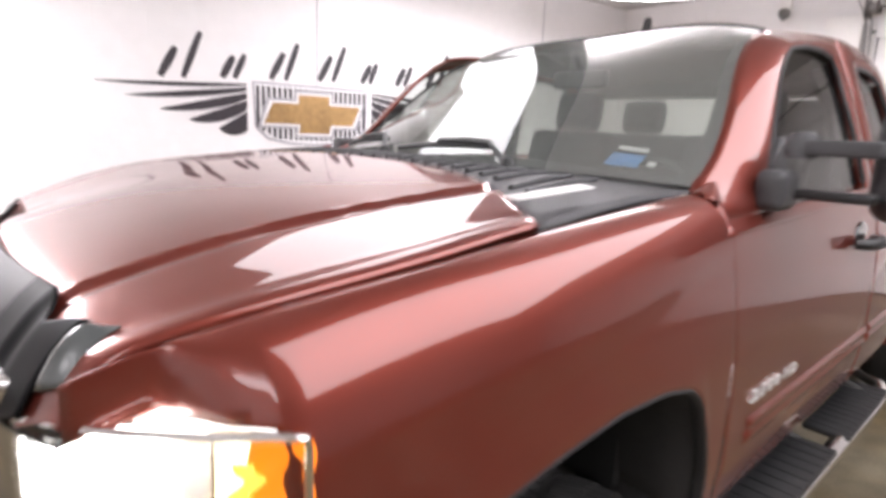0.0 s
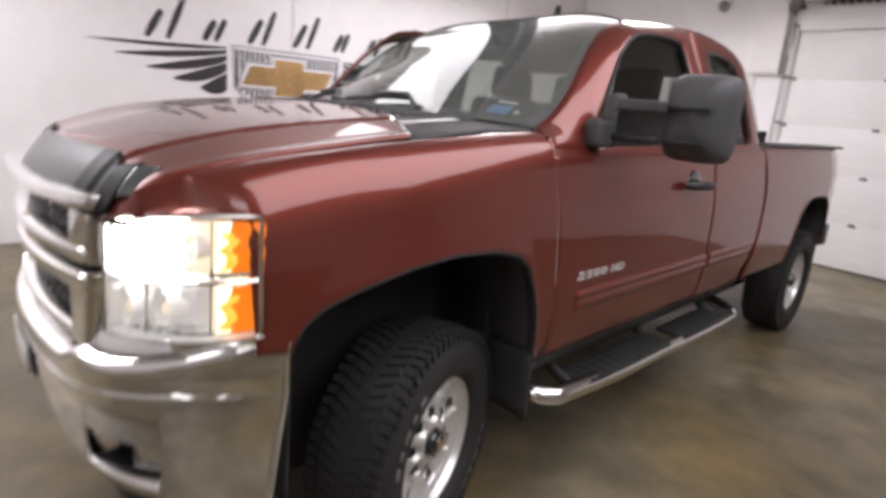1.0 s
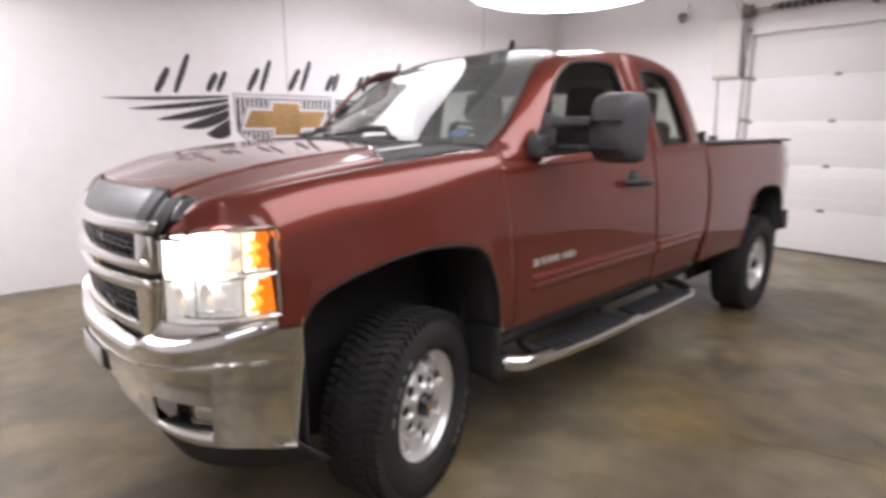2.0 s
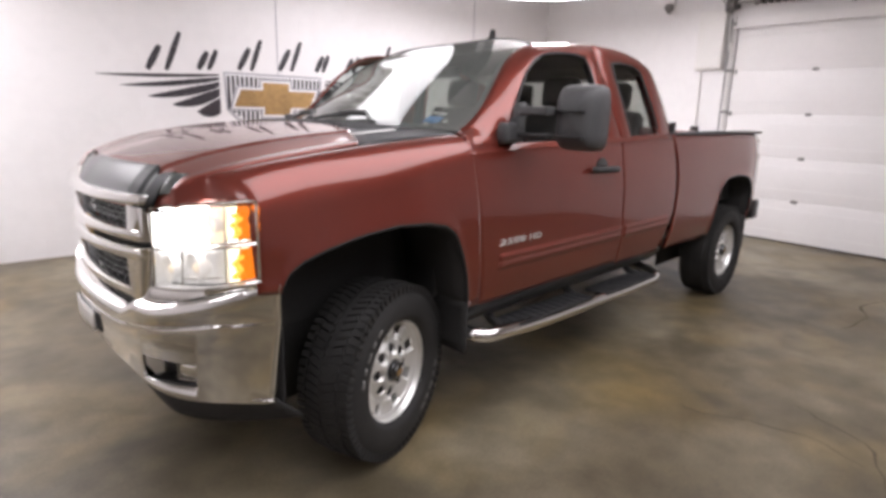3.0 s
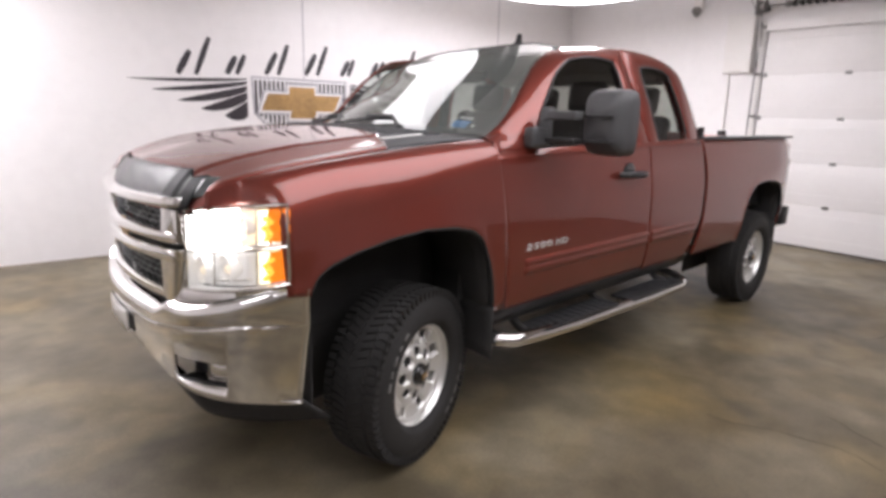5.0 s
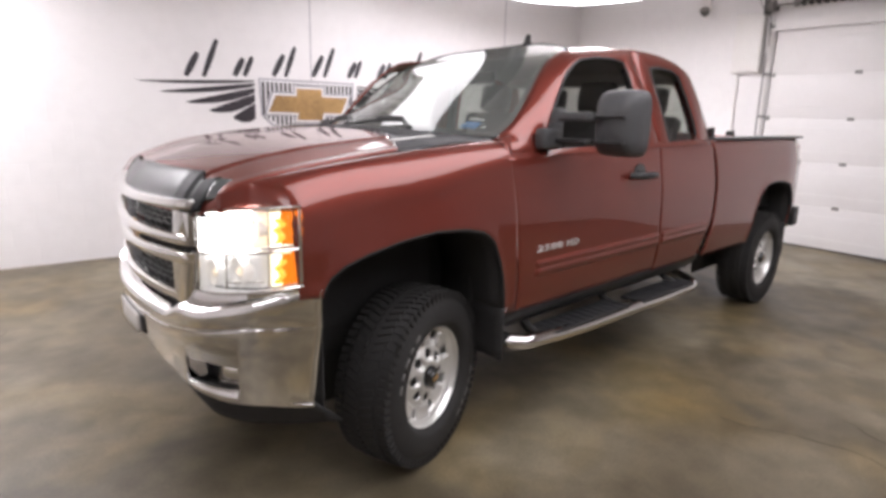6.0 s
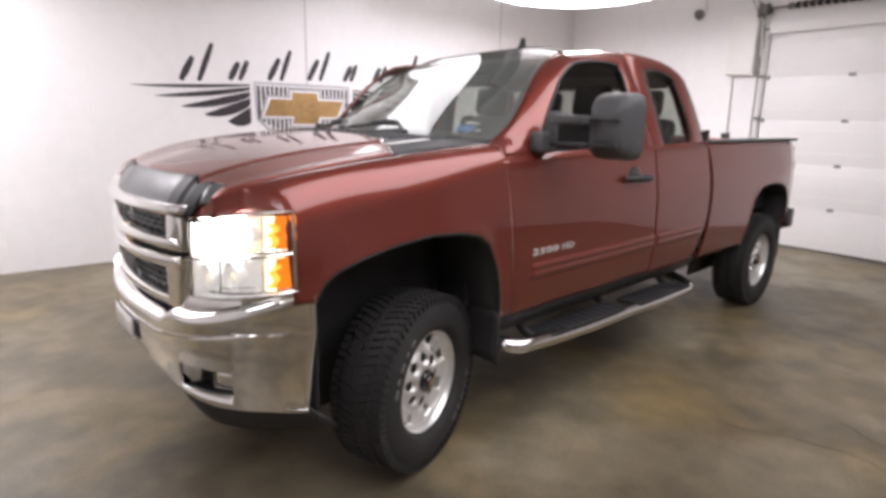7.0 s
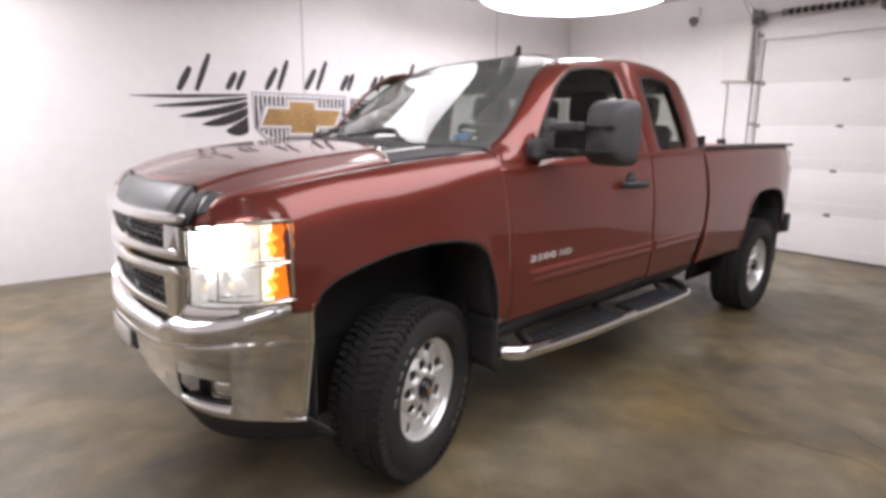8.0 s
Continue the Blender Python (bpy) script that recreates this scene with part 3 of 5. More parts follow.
    # (left, right, foot, top) of each slanted mark
    for x0, x1, f0, t0 in ((0.30, 0.70, 1.884, 2.303), (0.82, 1.084, 1.914, 2.15), (1.272, 1.604, 1.935, 2.303), (1.771, 2.111, 1.958, 2.328), (2.258, 2.493, 1.973, 2.203), (2.69, 2.94, 1.98, 2.21), (3.10, 3.44, 1.99, 2.39)):
        w, h = x1 - x0, t0 - f0
        stroke(x0 + 0.035, f0 + 0.01, x0 + 0.035 + min(h, 0.30) * 0.45, f0 + min(h, 0.30) * 0.86, 0.036)
        stroke(x0 + w * 0.55, f0 + 0.012, x1 - 0.02, t0 - 0.01, 0.031)


# ---------------------------------------------------------------- the pickup: body curves
# The truck stands along x: nose at -x, tail at +x, driver's side at -y; all in metres.
GAP_FIT = np.polyfit((-0.96, -0.86, -0.79, -0.69, -0.574, -0.383, -0.167, 0.015, 0.233, 0.5), (1.222, 1.268, 1.297, 1.322, 1.347, 1.371, 1.397, 1.413, 1.425, 1.438), 4)
CREASE_FIT = np.polyfit((-0.97, -0.87, -0.74, -0.56, -0.36, -0.16, 0.06), (1.268, 1.305, 1.344, 1.385, 1.412, 1.436, 1.456), 3)


def GAP(x):
    """Height of the line between hood and fender."""
    return float(np.polyval(GAP_FIT, x))


def nose(y):
    """x of the front face behind the lamps and grille."""
    return -0.955 + 0.17 * y * y + 0.12 * max(0, y) ** 2 * (1 - smooth01(0.55, 0.95, y)) + 1.05 * max(0, abs(y) - 0.5) ** 3 + 0.05 * y * (1 - smooth01(0.55, 0.95, abs(y)))


def nose_y(x):
    """Half width of the front face at x."""
    lo, hi = 0.0, 1.1
    for _ in range(30):
        m = (lo + hi) / 2
        lo, hi = (m, hi) if nose(m) < x else (lo, m)
    return lo


def bumper_x(y):
    return -1.0 + 0.17 * y * y + 0.10 * max(0, y) ** 2 * (1 - smooth01(0.55, 0.95, y)) + 1.95 * max(0, abs(y) - 0.5) ** 3 + 0.05 * y * (1 - smooth01(0.55, 0.95, abs(y)))


def hood_y(x):
    """Half width of the hood, which narrows towards the nose."""
    return 0.72 + 0.15 * smooth01(-0.98, -0.40, x) ** 0.7


def half_width(x, z):
    w = 1.004 - 0.05 * max(0, (-0.25 - x) / 0.45) ** 2 - 0.06 * max(0, (x - 3.9) / 0.55) ** 2
    if z > 1.02:
        w -= 0.06 * ((z - 1.02) / 0.4) ** 2
    if z < 0.86:
        w -= 0.045 * ((0.86 - z) / 0.3) ** 2
    return w


FRONT_ARCH = [(-0.622, 0.90), (-0.612, 0.93), (-0.593, 0.962), (-0.545, 0.998), (-0.448, 1.033), (-0.291, 1.067), (-0.119, 1.082), (0.045, 1.073), (0.159, 1.047), (0.222, 1.0),
              (0.267, 0.903), (0.295, 0.81), (0.318, 0.71), (0.335, 0.635)]
REAR_ARCH = [(3.255, 0.60), (3.265, 0.70), (3.286, 0.833), (3.34, 0.955), (3.42, 1.02), (3.52, 1.055), (3.70, 1.066), (3.88, 1.055), (4.02, 1.025), (4.13, 0.95), (4.20, 0.84), (4.225, 0.70), (4.23, 0.62)]


def fender(side, parent):
    arch = resample([Vector((x, z, 0)) for x, z in FRONT_ARCH], 64)
    front = [(x, 1.228 - 0.21 * (-0.705 - x)) for x in lin(-0.885 if side < 0 else -0.74, -0.712, 12)]
    cols = front + [(-0.705, 0.905), (-0.672, 0.903), (-0.648, 0.90)] + [(p.x, p.y) for p in arch]

    def point(x, z0, v):
        g = GAP(x) - far_low(x, side)
        zs = g - 0.20 + 0.05 * smooth01(-0.2, 0.3, x)
        if x < -0.71:
            # over the lamp: the shoulder alone, drawn in towards the nose
            w = max(nose_y(x) - 0.004, hood_y(x) + 0.006)
            a0 = math.asin(min(1, max(0, (z0 - zs) / (g - zs))) ** (1 / 0.92))
            a = max(a0, (v - 0.6) / 0.4 * math.pi / 2)
            z = max(z0, zs + (g - zs) * math.sin(a) ** 0.92)
            y = w - (w - hood_y(x) - 0.003) * (1 - math.cos(a)) / (1 - math.cos(math.pi / 2))
        elif v <= 0.6:
            z = z0 + (zs - z0) * v / 0.6
            y = half_width(x, z) + 0.005 * math.exp(-((z - z0) / 0.05) ** 2)
        else:
            a = (v - 0.6) / 0.4 * math.pi / 2
            w = half_width(x, zs)
            z = zs + (g - zs) * math.sin(a) ** 0.92
            y = w - (w - hood_y(x) - 0.003) * (1 - math.cos(a)) ** 1.0
        return (x, side * y, z)

    vs = lin(0, 0.6, 14) + lin(0.6, 1, 15)[1:]
    bm = grid(lambda i, v: point(*cols[i], v), range(len(cols)), vs, flip=side > 0)
    # strip to the door seam, which leans back towards the sill
    def seam_x(z):
        return 0.318 + 0.10 * (1.47 - z) / 0.83

    # above the arch: a sleeve from the last arch column to the seam
    def sleeve(k, v):
        z0 = 0.635
        x = 0.335 + (seam_x(0.635 + (GAP(0.35) - 0.635) * v) - 0.004 - 0.335) * k
        return point(x, z0, v)

    grid(lambda k, v: sleeve(k, v), lin(0, 1, 4), vs, flip=side > 0, bm=bm)
    # the top runs on to the foot of the windshield pillar
    def tail(k, v):
        p = Vector(point(0.345, 0.635, v))
        e = Vector((0.46, side * 0.872, 1.462))
        q = p.lerp(e, k)
        q.z += 0.004 * math.sin(math.pi * k) * (v - 0.6)
        return q
    grid(tail, lin(0, 1, 10), lin(0.68, 1, 12), flip=side > 0, bm=bm)
    bmesh.ops.remove_doubles(bm, verts=bm.verts[:], dist=0.0015)
    return part("fender", bm, PAINT, parent, solid=0.012, offset=-1.0, angle=70)


def far_low(x, y):
    """Lowers the passenger's side of the nose to fit the camera's view."""
    return 0.048 * smooth01(0.0, 0.45, y) * (1 - smooth01(-0.95, -0.30, x))


def hood_z(x, y):
    """The power dome ends in a crisp crease; a plain facet falls from it to the fender."""
    a, w = abs(y), hood_y(x)
    c = 0.545 + 0.07 * smooth01(-0.9, 0.1, x)
    low = far_low(x, y)
    top, g = float(np.polyval(CREASE_FIT, x)) - low, GAP(x) - low
    if a <= c:
        return top + 0.006 * (1 - (a / c) ** 2)
    q = min(1, (a - c) / (w - c))
    k = smooth01(-0.75, -0.35, x)
    return top + (g - top) * ((0.80 + 0.08 * k - 0.08 * smooth01(-0.42, -0.15, x)) * q + 0.20 * (1 - k) * q * q) - 0.010 * math.exp(-((a - c) / 0.018 - 1.2) ** 2) + 0.006 * math.exp(-((q - 0.9) / 0.08) ** 2)


def hood_end(y):
    return 0.06 - 0.27 * (abs(y) / 0.86) ** 2.2


def nose_drop(x, y, x0):
    """How far the rounded nose falls away in front of the dome."""
    a = abs(y)
    fall = 0.105 - 0.045 * smooth01(0.60, 0.72, a)
    return fall * (1 - min(1, max(0, (x - x0) / (0.135 - 0.05 * smooth01(0.5, 0.7, a))))) ** 2


def hood(parent):
    def f(u, s):
        x0, x1 = nose(0.72 * s) - 0.008, hood_end(0.86 * s)
        x = x0 + (x1 - x0) * u ** 1.6
        y = s * (hood_y(x) - 0.003)
        return (x, y, hood_z(x, y) - nose_drop(x, y, x0))
    half = sorted({round(q, 4) for q in lin(0, 0.58, 10) + lin(0.60, 0.80, 21) + lin(0.82, 1, 12)})
    bm = grid(f, lin(0, 1, 64), [-q for q in half[:0:-1]] + half, flip=True)
    h = part("hood", bm, PAINT, parent, "domed glossy maroon hood with crisp creases", solid=0.012, offset=-1.0, angle=24)
    # smoked deflector that wraps the rounded nose and sweeps back at its ends
    def d(u, s):
        y = s
        x0 = nose(y) - 0.014
        depth = 0.102 - 0.035 * smooth01(0.54, 0.60, abs(s)) + 0.012 * smooth01(0.60, 0.665, abs(s))
        x = x0 + depth * u ** 1.15
        lift = 0.008 + 0.004 * u * u
        return (x - 0.004, y * (1 + 0.02 * u), hood_z(x, y) - nose_drop(x + 0.004, y, x0) + lift)
    part("bug_deflector", grid(d, lin(0, 1, 24), lin(-0.47, 0.47, 81), flip=True), SMOKE, parent, "smoked acrylic deflector wrapped round the hood's nose", solid=0.005, offset=-1.0, angle=60)
    # same deflector; the dark reflection at its ends is put into the colour
    for side in (-1, 1):
        part("deflector_dark_end", grid(d, lin(0, 1, 24), lin(side * 0.462, 0.60 if side > 0 else -0.668, 24), flip=side > 0), DARK_REFLECTION, parent, "swept deflector end, its dark reflection put into the colour", solid=0.005, offset=-1.0, angle=60)
    # rounded clear end of the deflector over the lamp, its grey reflection coloured in
    for side in (-1,):
        def lobe(u, v):
            y = side * (0.662 + 0.050 * u)
            x0 = nose(y) - 0.012
            x = x0 + (0.018 + 0.065 * v)
            return (x - 0.010 * math.sin(math.pi * u), y, hood_z(x, y) - nose_drop(x, y, x0) + 0.005 + 0.009 * math.sin(math.pi * v) ** 0.6 * math.sin(math.pi * min(1, u + 0.12)))
        part("deflector_end", grid(lobe, lin(0, 1, 12), lin(0, 1, 12), flip=side > 0), LOBE, parent, "shiny rounded end of the deflector, its grey reflection put into the colour", solid=0.004, offset=-1.0, angle=60)
        def corner(u, v):
            y = side * (0.600 + 0.125 * u)
            x = nose(y) - 0.016 + 0.03 * v ** 1.5
            top = hood_z(nose(y), min(0.70, abs(y))) - 0.052
            return (x, y, 1.176 + (max(1.18, top) - 1.176) * v)
        part("deflector_corner", grid(corner, lin(0, 1, 12), lin(0, 1, 8), flip=side > 0), GLOSS_BLACK, parent, "gloss black corner below the deflector", solid=0.005, offset=-1.0, angle=60)
    # black filler under the deflector down to the lamps and grille
    part("nose_filler", grid(lambda u, v: (nose(0.70 * u) + 0.014 + 0.02 * v, 0.70 * u, 1.205 - 0.045 * v), lin(-1, 1, 41), lin(-0.2, 1, 5), flip=True), BLACK_PLASTIC, parent, "black filler above the grille", solid=0.006)
    return h


def cowl(parent):
    def f(u, y):
        x0, x1 = hood_end(y) + 0.004, ws_point(0, y / 0.85)[0] + 0.02
        x1 = max(x1, x0 + 0.05)
        za = hood_z(hood_end(y), y) - 0.010
        zb = ws_point(0, max(-1, min(1, y / 0.85)))[2] - 0.010
        return (x0 + (x1 - x0) * u, y, za + (zb - za) * u + 0.010 * math.sin(math.pi * u))
    bm = grid(f, lin(0, 1, 14), lin(-0.862, 0.862, 61), flip=True)
    c = part("cowl", bm, GREY_PLASTIC, parent, "black slatted plastic cowl below the windshield", solid=0.01)
    # raised slats
    for k in range(22):
        y = -0.70 + 0.066 * k
        p0, p1 = Vector(f(0.15, y)), Vector(f(0.80, y + 0.02))
        b = tube([p0 + Vector((0, 0, 0.004)), p0.lerp(p1, 0.5) + Vector((0, 0, 0.009)), p1 + Vector((0, 0, 0.004))], 0.008, 6)
        part("slat", b, GREY_PLASTIC, c)
    return c, f


# ---------------------------------------------------------------- greenhouse
A_LINE = [(0.365, 0.85, 1.442), (0.476, 0.85, 1.511), (0.631, 0.80, 1.627), (0.772, 0.755, 1.740), (0.912, 0.725, 1.858), (1.06, 0.71, 1.898)]
ROOF_LINE = [(1.06, 1.898), (1.155, 1.911), (1.3, 1.926), (1.45, 1.936), (1.70, 1.942), (1.95, 1.93), (2.12, 1.902), (2.25, 1.862), (2.325, 1.825)]
roof_edge_z = curve(ROOF_LINE)
C_LINE = [(2.325, 1.825), (2.375, 1.745), (2.42, 1.64), (2.47, 1.50), (2.485, 1.42)]


def glass_y(x, z):
    """Half width of the cab above the belt."""
    t = max(0, (z - 1.37) / 0.55)
    y = 0.962 - 0.185 * t ** 1.2
    y -= 0.26 * max(0, 0.92 - x) ** 2 * (0.4 + 0.6 * t)
    y -= 0.25 * max(0, x - 2.1) ** 2
    return y


A_V = [0.0]
for p, q in zip(A_LINE, A_LINE[1:]):
    A_V.append(A_V[-1] + math.dist(p, q))
A_FIT_X = np.polyfit([d / A_V[-1] for d in A_V], [p[0] for p in A_LINE], 3)
A_FIT_Y = np.polyfit([d / A_V[-1] for d in A_V], [p[1] for p in A_LINE], 3)
A_FIT_Z = np.polyfit([d / A_V[-1] for d in A_V], [p[2] for p in A_LINE], 3)


def pillar_edge(v):
    return float(np.polyval(A_FIT_X, v)), float(np.polyval(A_FIT_Y, v)), float(np.polyval(A_FIT_Z, v))


def roof_y(x):
    """Half width of the roof, narrower above the windshield."""
    return glass_y(min(x, 2.325), roof_edge_z(x)) - 0.076 * (1 - smooth01(1.06, 1.75, x))


WS_SKEW = 0.17      # skews the glass, far corner further back, to fit the camera's view


def ws_point(v, s):
    """A point of the windshield: v from base to roof, s across from -1 to 1."""
    ex, ye, ez = pillar_edge(v)
    cx = 0.14 + (1.15 - 0.14) * v
    cz = 1.466 + (1.960 - 1.466) * (1.06 * v - 0.06 * v * v)
    k = s * s
    kz = k + (k * k - k) * max(0.0, v) ** 3
    return (cx + (ex - cx) * k + WS_SKEW * (1 + s) / 2, s * ye, cz + (ez - cz) * kz)


FRONT_WINDOW = [[(0.635, 1.385), (0.655, 1.455), (0.75, 1.60), (0.88, 1.745), (0.98, 1.81), (1.05, 1.838)],
                [(1.05, 1.838), (1.2, 1.862), (1.36, 1.868), (1.475, 1.855)],
                [(1.475, 1.855), (1.505, 1.80), (1.525, 1.66), (1.555, 1.398)],
                [(1.555, 1.398), (1.1, 1.382), (0.635, 1.37)]]
REAR_WINDOW = [[(1.835, 1.42), (1.80, 1.62), (1.775, 1.80), (1.785, 1.845)],
               [(1.785, 1.845), (1.9, 1.856), (2.05, 1.846), (2.135, 1.815)],
               [(2.135, 1.815), (2.175, 1.70), (2.225, 1.50), (2.225, 1.425)],
               [(2.225, 1.425), (2.2, 1.412), (2.0, 1.405), (1.835, 1.402)]]
SEAM_TOP, SEAM_LOW = 1.60, 1.70


def cab_ring(side, outer, inner, parent, name, label=""):
    o, i = [], []
    def full(p):
        return Vector((p[0], p[1], p[2] if len(p) > 2 else glass_y(p[0], p[1])))
    for a, b in zip(outer, inner):
        o += resample([full(p) for p in a], 25)[:-1]
        i += resample([full(p) for p in b], 25)[:-1]
    n = len(o)
    def f(k, u):
        p = i[k % n].lerp(o[k % n], u)
        turn = abs(i[k % n].z - o[k % n].z)
        y = p.z - 0.016 * (1 - min(1, u / 0.12)) ** 2 + (0.006 + 0.11 * turn) * math.sin(math.pi * min(1, u))
        return (p.x, side * y, p.y)
    bm = bmesh.new()
    us = [0, 0.04, 0.08, 0.13, 0.25, 0.4, 0.55, 0.7, 0.85, 1.0]
    rows = [[bm.verts.new(f(k, u)) for u in us] for k in range(n)]
    for k in range(n):
        a, b = rows[k], rows[(k + 1) % n]
        for j in range(len(us) - 1):
            q = (a[j], b[j], b[j + 1], a[j + 1])
            bm.faces.new(q if side > 0 else q[::-1])
    bmesh.ops.recalc_face_normals(bm, faces=bm.faces[:])
    if sum(fc.normal.y for fc in bm.faces) * side < 0:
        bmesh.ops.reverse_faces(bm, faces=bm.faces[:])
    return part(name, bm, PAINT, parent, label, solid=0.012, offset=-1.0, angle=60)


def window_pane(side, loops, parent, mat, name="side_window", seal=True):
    pts = []
    for a in loops:
        pts += resample([Vector((x, z, 0)) for x, z in a], 14)[:-1]
    c = sum(pts, Vector()) / len(pts)
    def f(k, u):
        p = c.lerp(pts[k % len(pts)], u)
        return (p.x, side * (glass_y(p.x, p.y) - 0.020), p.y)
    bm = bmesh.new()
    us = [0.0, 0.35, 0.7, 1.02]
    mid = bm.verts.new(f(0, 0))
    rows = [[bm.verts.new(f(k, u)) for u in us[1:]] for k in range(len(pts))]
    for k in range(len(pts)):
        a, b = rows[k], rows[(k + 1) % len(pts)]
        bm.faces.new((mid, a[0], b[0]))
        for j in range(len(us) - 2):
            bm.faces.new((a[j], a[j + 1], b[j + 1], b[j]))
    bmesh.ops.recalc_face_normals(bm, faces=bm.faces[:])
    w = part(name, bm, mat, parent, "tinted side glass")
    w.visible_shadow = False
    loop = [(p.x, side * (glass_y(p.x, p.y) - 0.006), p.y) for p in pts]
    part("window_seal", tube(loop + [loop[0]], 0.0085, 6, caps=False), BLACK_PLASTIC, w, "black rubber window seal")
    return w


def cab(parent):
    ws = grid(lambda v, s: ws_point(v, s), lin(0, 1, 41), lin(-1, 1, 41), flip=True)
    w = part("windshield", ws, WINDSHIELD, parent, "greenish curved windshield glass", angle=80)
    w.visible_shadow = False
    # black ceramic border
    b = bmesh.new()
    grid(lambda v, s: Vector(ws_point(v, s)) + Vector((0.004, 0, -0.004)), lin(0.0, 0.05, 3), lin(-1, 1, 41), flip=True, bm=b)
    grid(lambda v, s: Vector(ws_point(v, s)) + Vector((0.004, 0, -0.004)), lin(0.982, 1.0, 3), lin(-1, 1, 41), flip=True, bm=b)
    for q in (-1, 1):
        grid(lambda v, s: Vector(ws_point(v, q * s)) + Vector((0.004, 0, -0.004)), lin(0, 1, 41), lin(0.955 if q < 0 else 0.985, 1.0, 3), flip=q > 0, bm=b)
    part("windshield_border", b, BLACK_PLASTIC, w, "black printed border of the glass")
    # dark line added to part the white glass from the white wall
    edge = [ws_point(1, s) for s in lin(-1, 1, 25)] + [ws_point(v, 1) for v in lin(0.97, 0, 25)]
    part("glass_outline", tube(edge, 0.005, 6), BLACK_PLASTIC, w, "thin dark outline added round the glass")
    # roof
    def r(u, s):
        front = ws_point(1, s)
        x = front[0] + (2.325 - 0.03 * s * s - front[0]) * u
        ze = roof_edge_z(x)
        ye = roof_y(min(x, 2.325))
        y = s * (abs(ws_point(1, 1)[1]) * max(0, 1 - u * 4) + ye * min(1, u * 4))
        crown = 0.020 * (1 - abs(s) ** 4)
        z = ze + crown
        z = front[2] + (z - front[2]) * smooth01(0, 0.3, u)
        return (x, y, z)
    part("roof", grid(r, lin(0, 1, 50), lin(-1, 1, 49), flip=True), PAINT, parent, "maroon cab roof", solid=0.008, angle=60)
    # antenna on the roof
    an = bmesh.new()
    lathe([(0.0, 0.012), (0.035, 0.01), (0.05, 0.0)], 16, Matrix.Translation((1.52, -0.04, 1.992)) @ Matrix.Diagonal((1.6, 1, 1, 1)), an)
    o = [(-0.055, 0), (0.075, 0), (0.055, 0.012), (0.03, 0.03), (0.024, 0.075), (0.006, 0.078), (-0.012, 0.03)]
    plate(o, 0.026, pose(1.52, -0.027, 1.999, 90, 0, 0), an)
    part("roof_antenna", an, BLACK_PLASTIC, parent, "black shark-fin antenna", bevel=0.003)
    # back of the cab
    cz = curve([(1.42, 2.485), (1.50, 2.47), (1.64, 2.42), (1.745, 2.375), (1.825, 2.325)])
    def back(z, y):
        x = cz(z) if z > 1.42 else 2.485
        e = glass_y(x, z) if z > 1.40 else 0.955
        return (x - 0.03 * y * y, y * e, z)
    bk = bmesh.new()
    for z0, z1, y0, y1 in ((0.62, 1.46, -1, 1), (1.808, 1.825, -1, 1), (1.46, 1.808, -1, -0.86), (1.46, 1.808, 0.86, 1)):
        grid(lambda z, y: back(z, y), lin(z0, z1, 8), lin(y0, y1, 11), flip=True, bm=bk)
    part("cab_back", bk, PAINT, parent, "maroon rear wall of the cab", solid=0.02)
    rw = part("rear_window", grid(lambda z, y: Vector(back(z, y)) + Vector((0.004, 0, 0)), lin(1.45, 1.815, 6), lin(-0.88, 0.88, 12), flip=True), SMOKED, parent, "tinted rear window")
    rw.visible_shadow = False
    for side in (-1, 1):
        front_outer = [[(0.322, 1.362), (0.314, 1.405)] + [(x + (WS_SKEW * (1 - q) if side > 0 else 0), z, y) for q, (x, y, z) in ((q, pillar_edge(q)) for q in lin(0, 1, 12))], [(x, z, roof_y(x)) for x, z in ROOF_LINE if x < SEAM_TOP] + [(SEAM_TOP, roof_edge_z(SEAM_TOP), roof_y(SEAM_TOP))],
                       [(SEAM_TOP, roof_edge_z(SEAM_TOP), roof_y(SEAM_TOP)), (SEAM_TOP + 0.03, 1.75), (SEAM_LOW, 1.395)], [(SEAM_LOW, 1.395), (1.0, 1.372), (0.322, 1.358)]]
        rear_outer = [[(SEAM_LOW + 0.006, 1.395), (SEAM_TOP + 0.036, 1.75), (SEAM_TOP + 0.006, roof_edge_z(SEAM_TOP), roof_y(SEAM_TOP))],
                      [(SEAM_TOP + 0.006, roof_edge_z(SEAM_TOP), roof_y(SEAM_TOP))] + [(x, z, roof_y(x)) for x, z in ROOF_LINE if x > SEAM_TOP], C_LINE, [(2.485, 1.42), (2.2, 1.405), (SEAM_LOW + 0.006, 1.395)]]
        cab_ring(side, front_outer, FRONT_WINDOW, parent, "door_frame", "maroon windshield pillar and front door frame")
        cab_ring(side, rear_outer, REAR_WINDOW, parent, "quarter_panel", "maroon rear quarter frame")
        window_pane(side, FRONT_WINDOW, parent, WINDOW)
        window_pane(side, REAR_WINDOW, parent, SMOKED)
        # bright strip of the belt under the windows
        def ledge(x, v):
            z = 1.364 + 0.020 * (x - 0.45)
            y0 = glass_y(x, z) - 0.006 - 0.012 * (1 - smooth01(0.33, 0.60, x))
            return (x, side * (y0 + (0.9725 - y0) * v), z + 0.022 - 0.034 * v ** 1.3)
        part("belt_moulding", grid(ledge, lin(0.328, 2.40, 40), lin(0, 1, 9), flip=side < 0), PAINT, parent, "narrow maroon ledge under the side windows", solid=0.006, offset=-1.0)
    return w


def door_skin(side, x_front, x_rear, ztop, zlow, parent, name, label):
    def f(u, v):
        z = zlow + (ztop(0.5) - zlow) * v
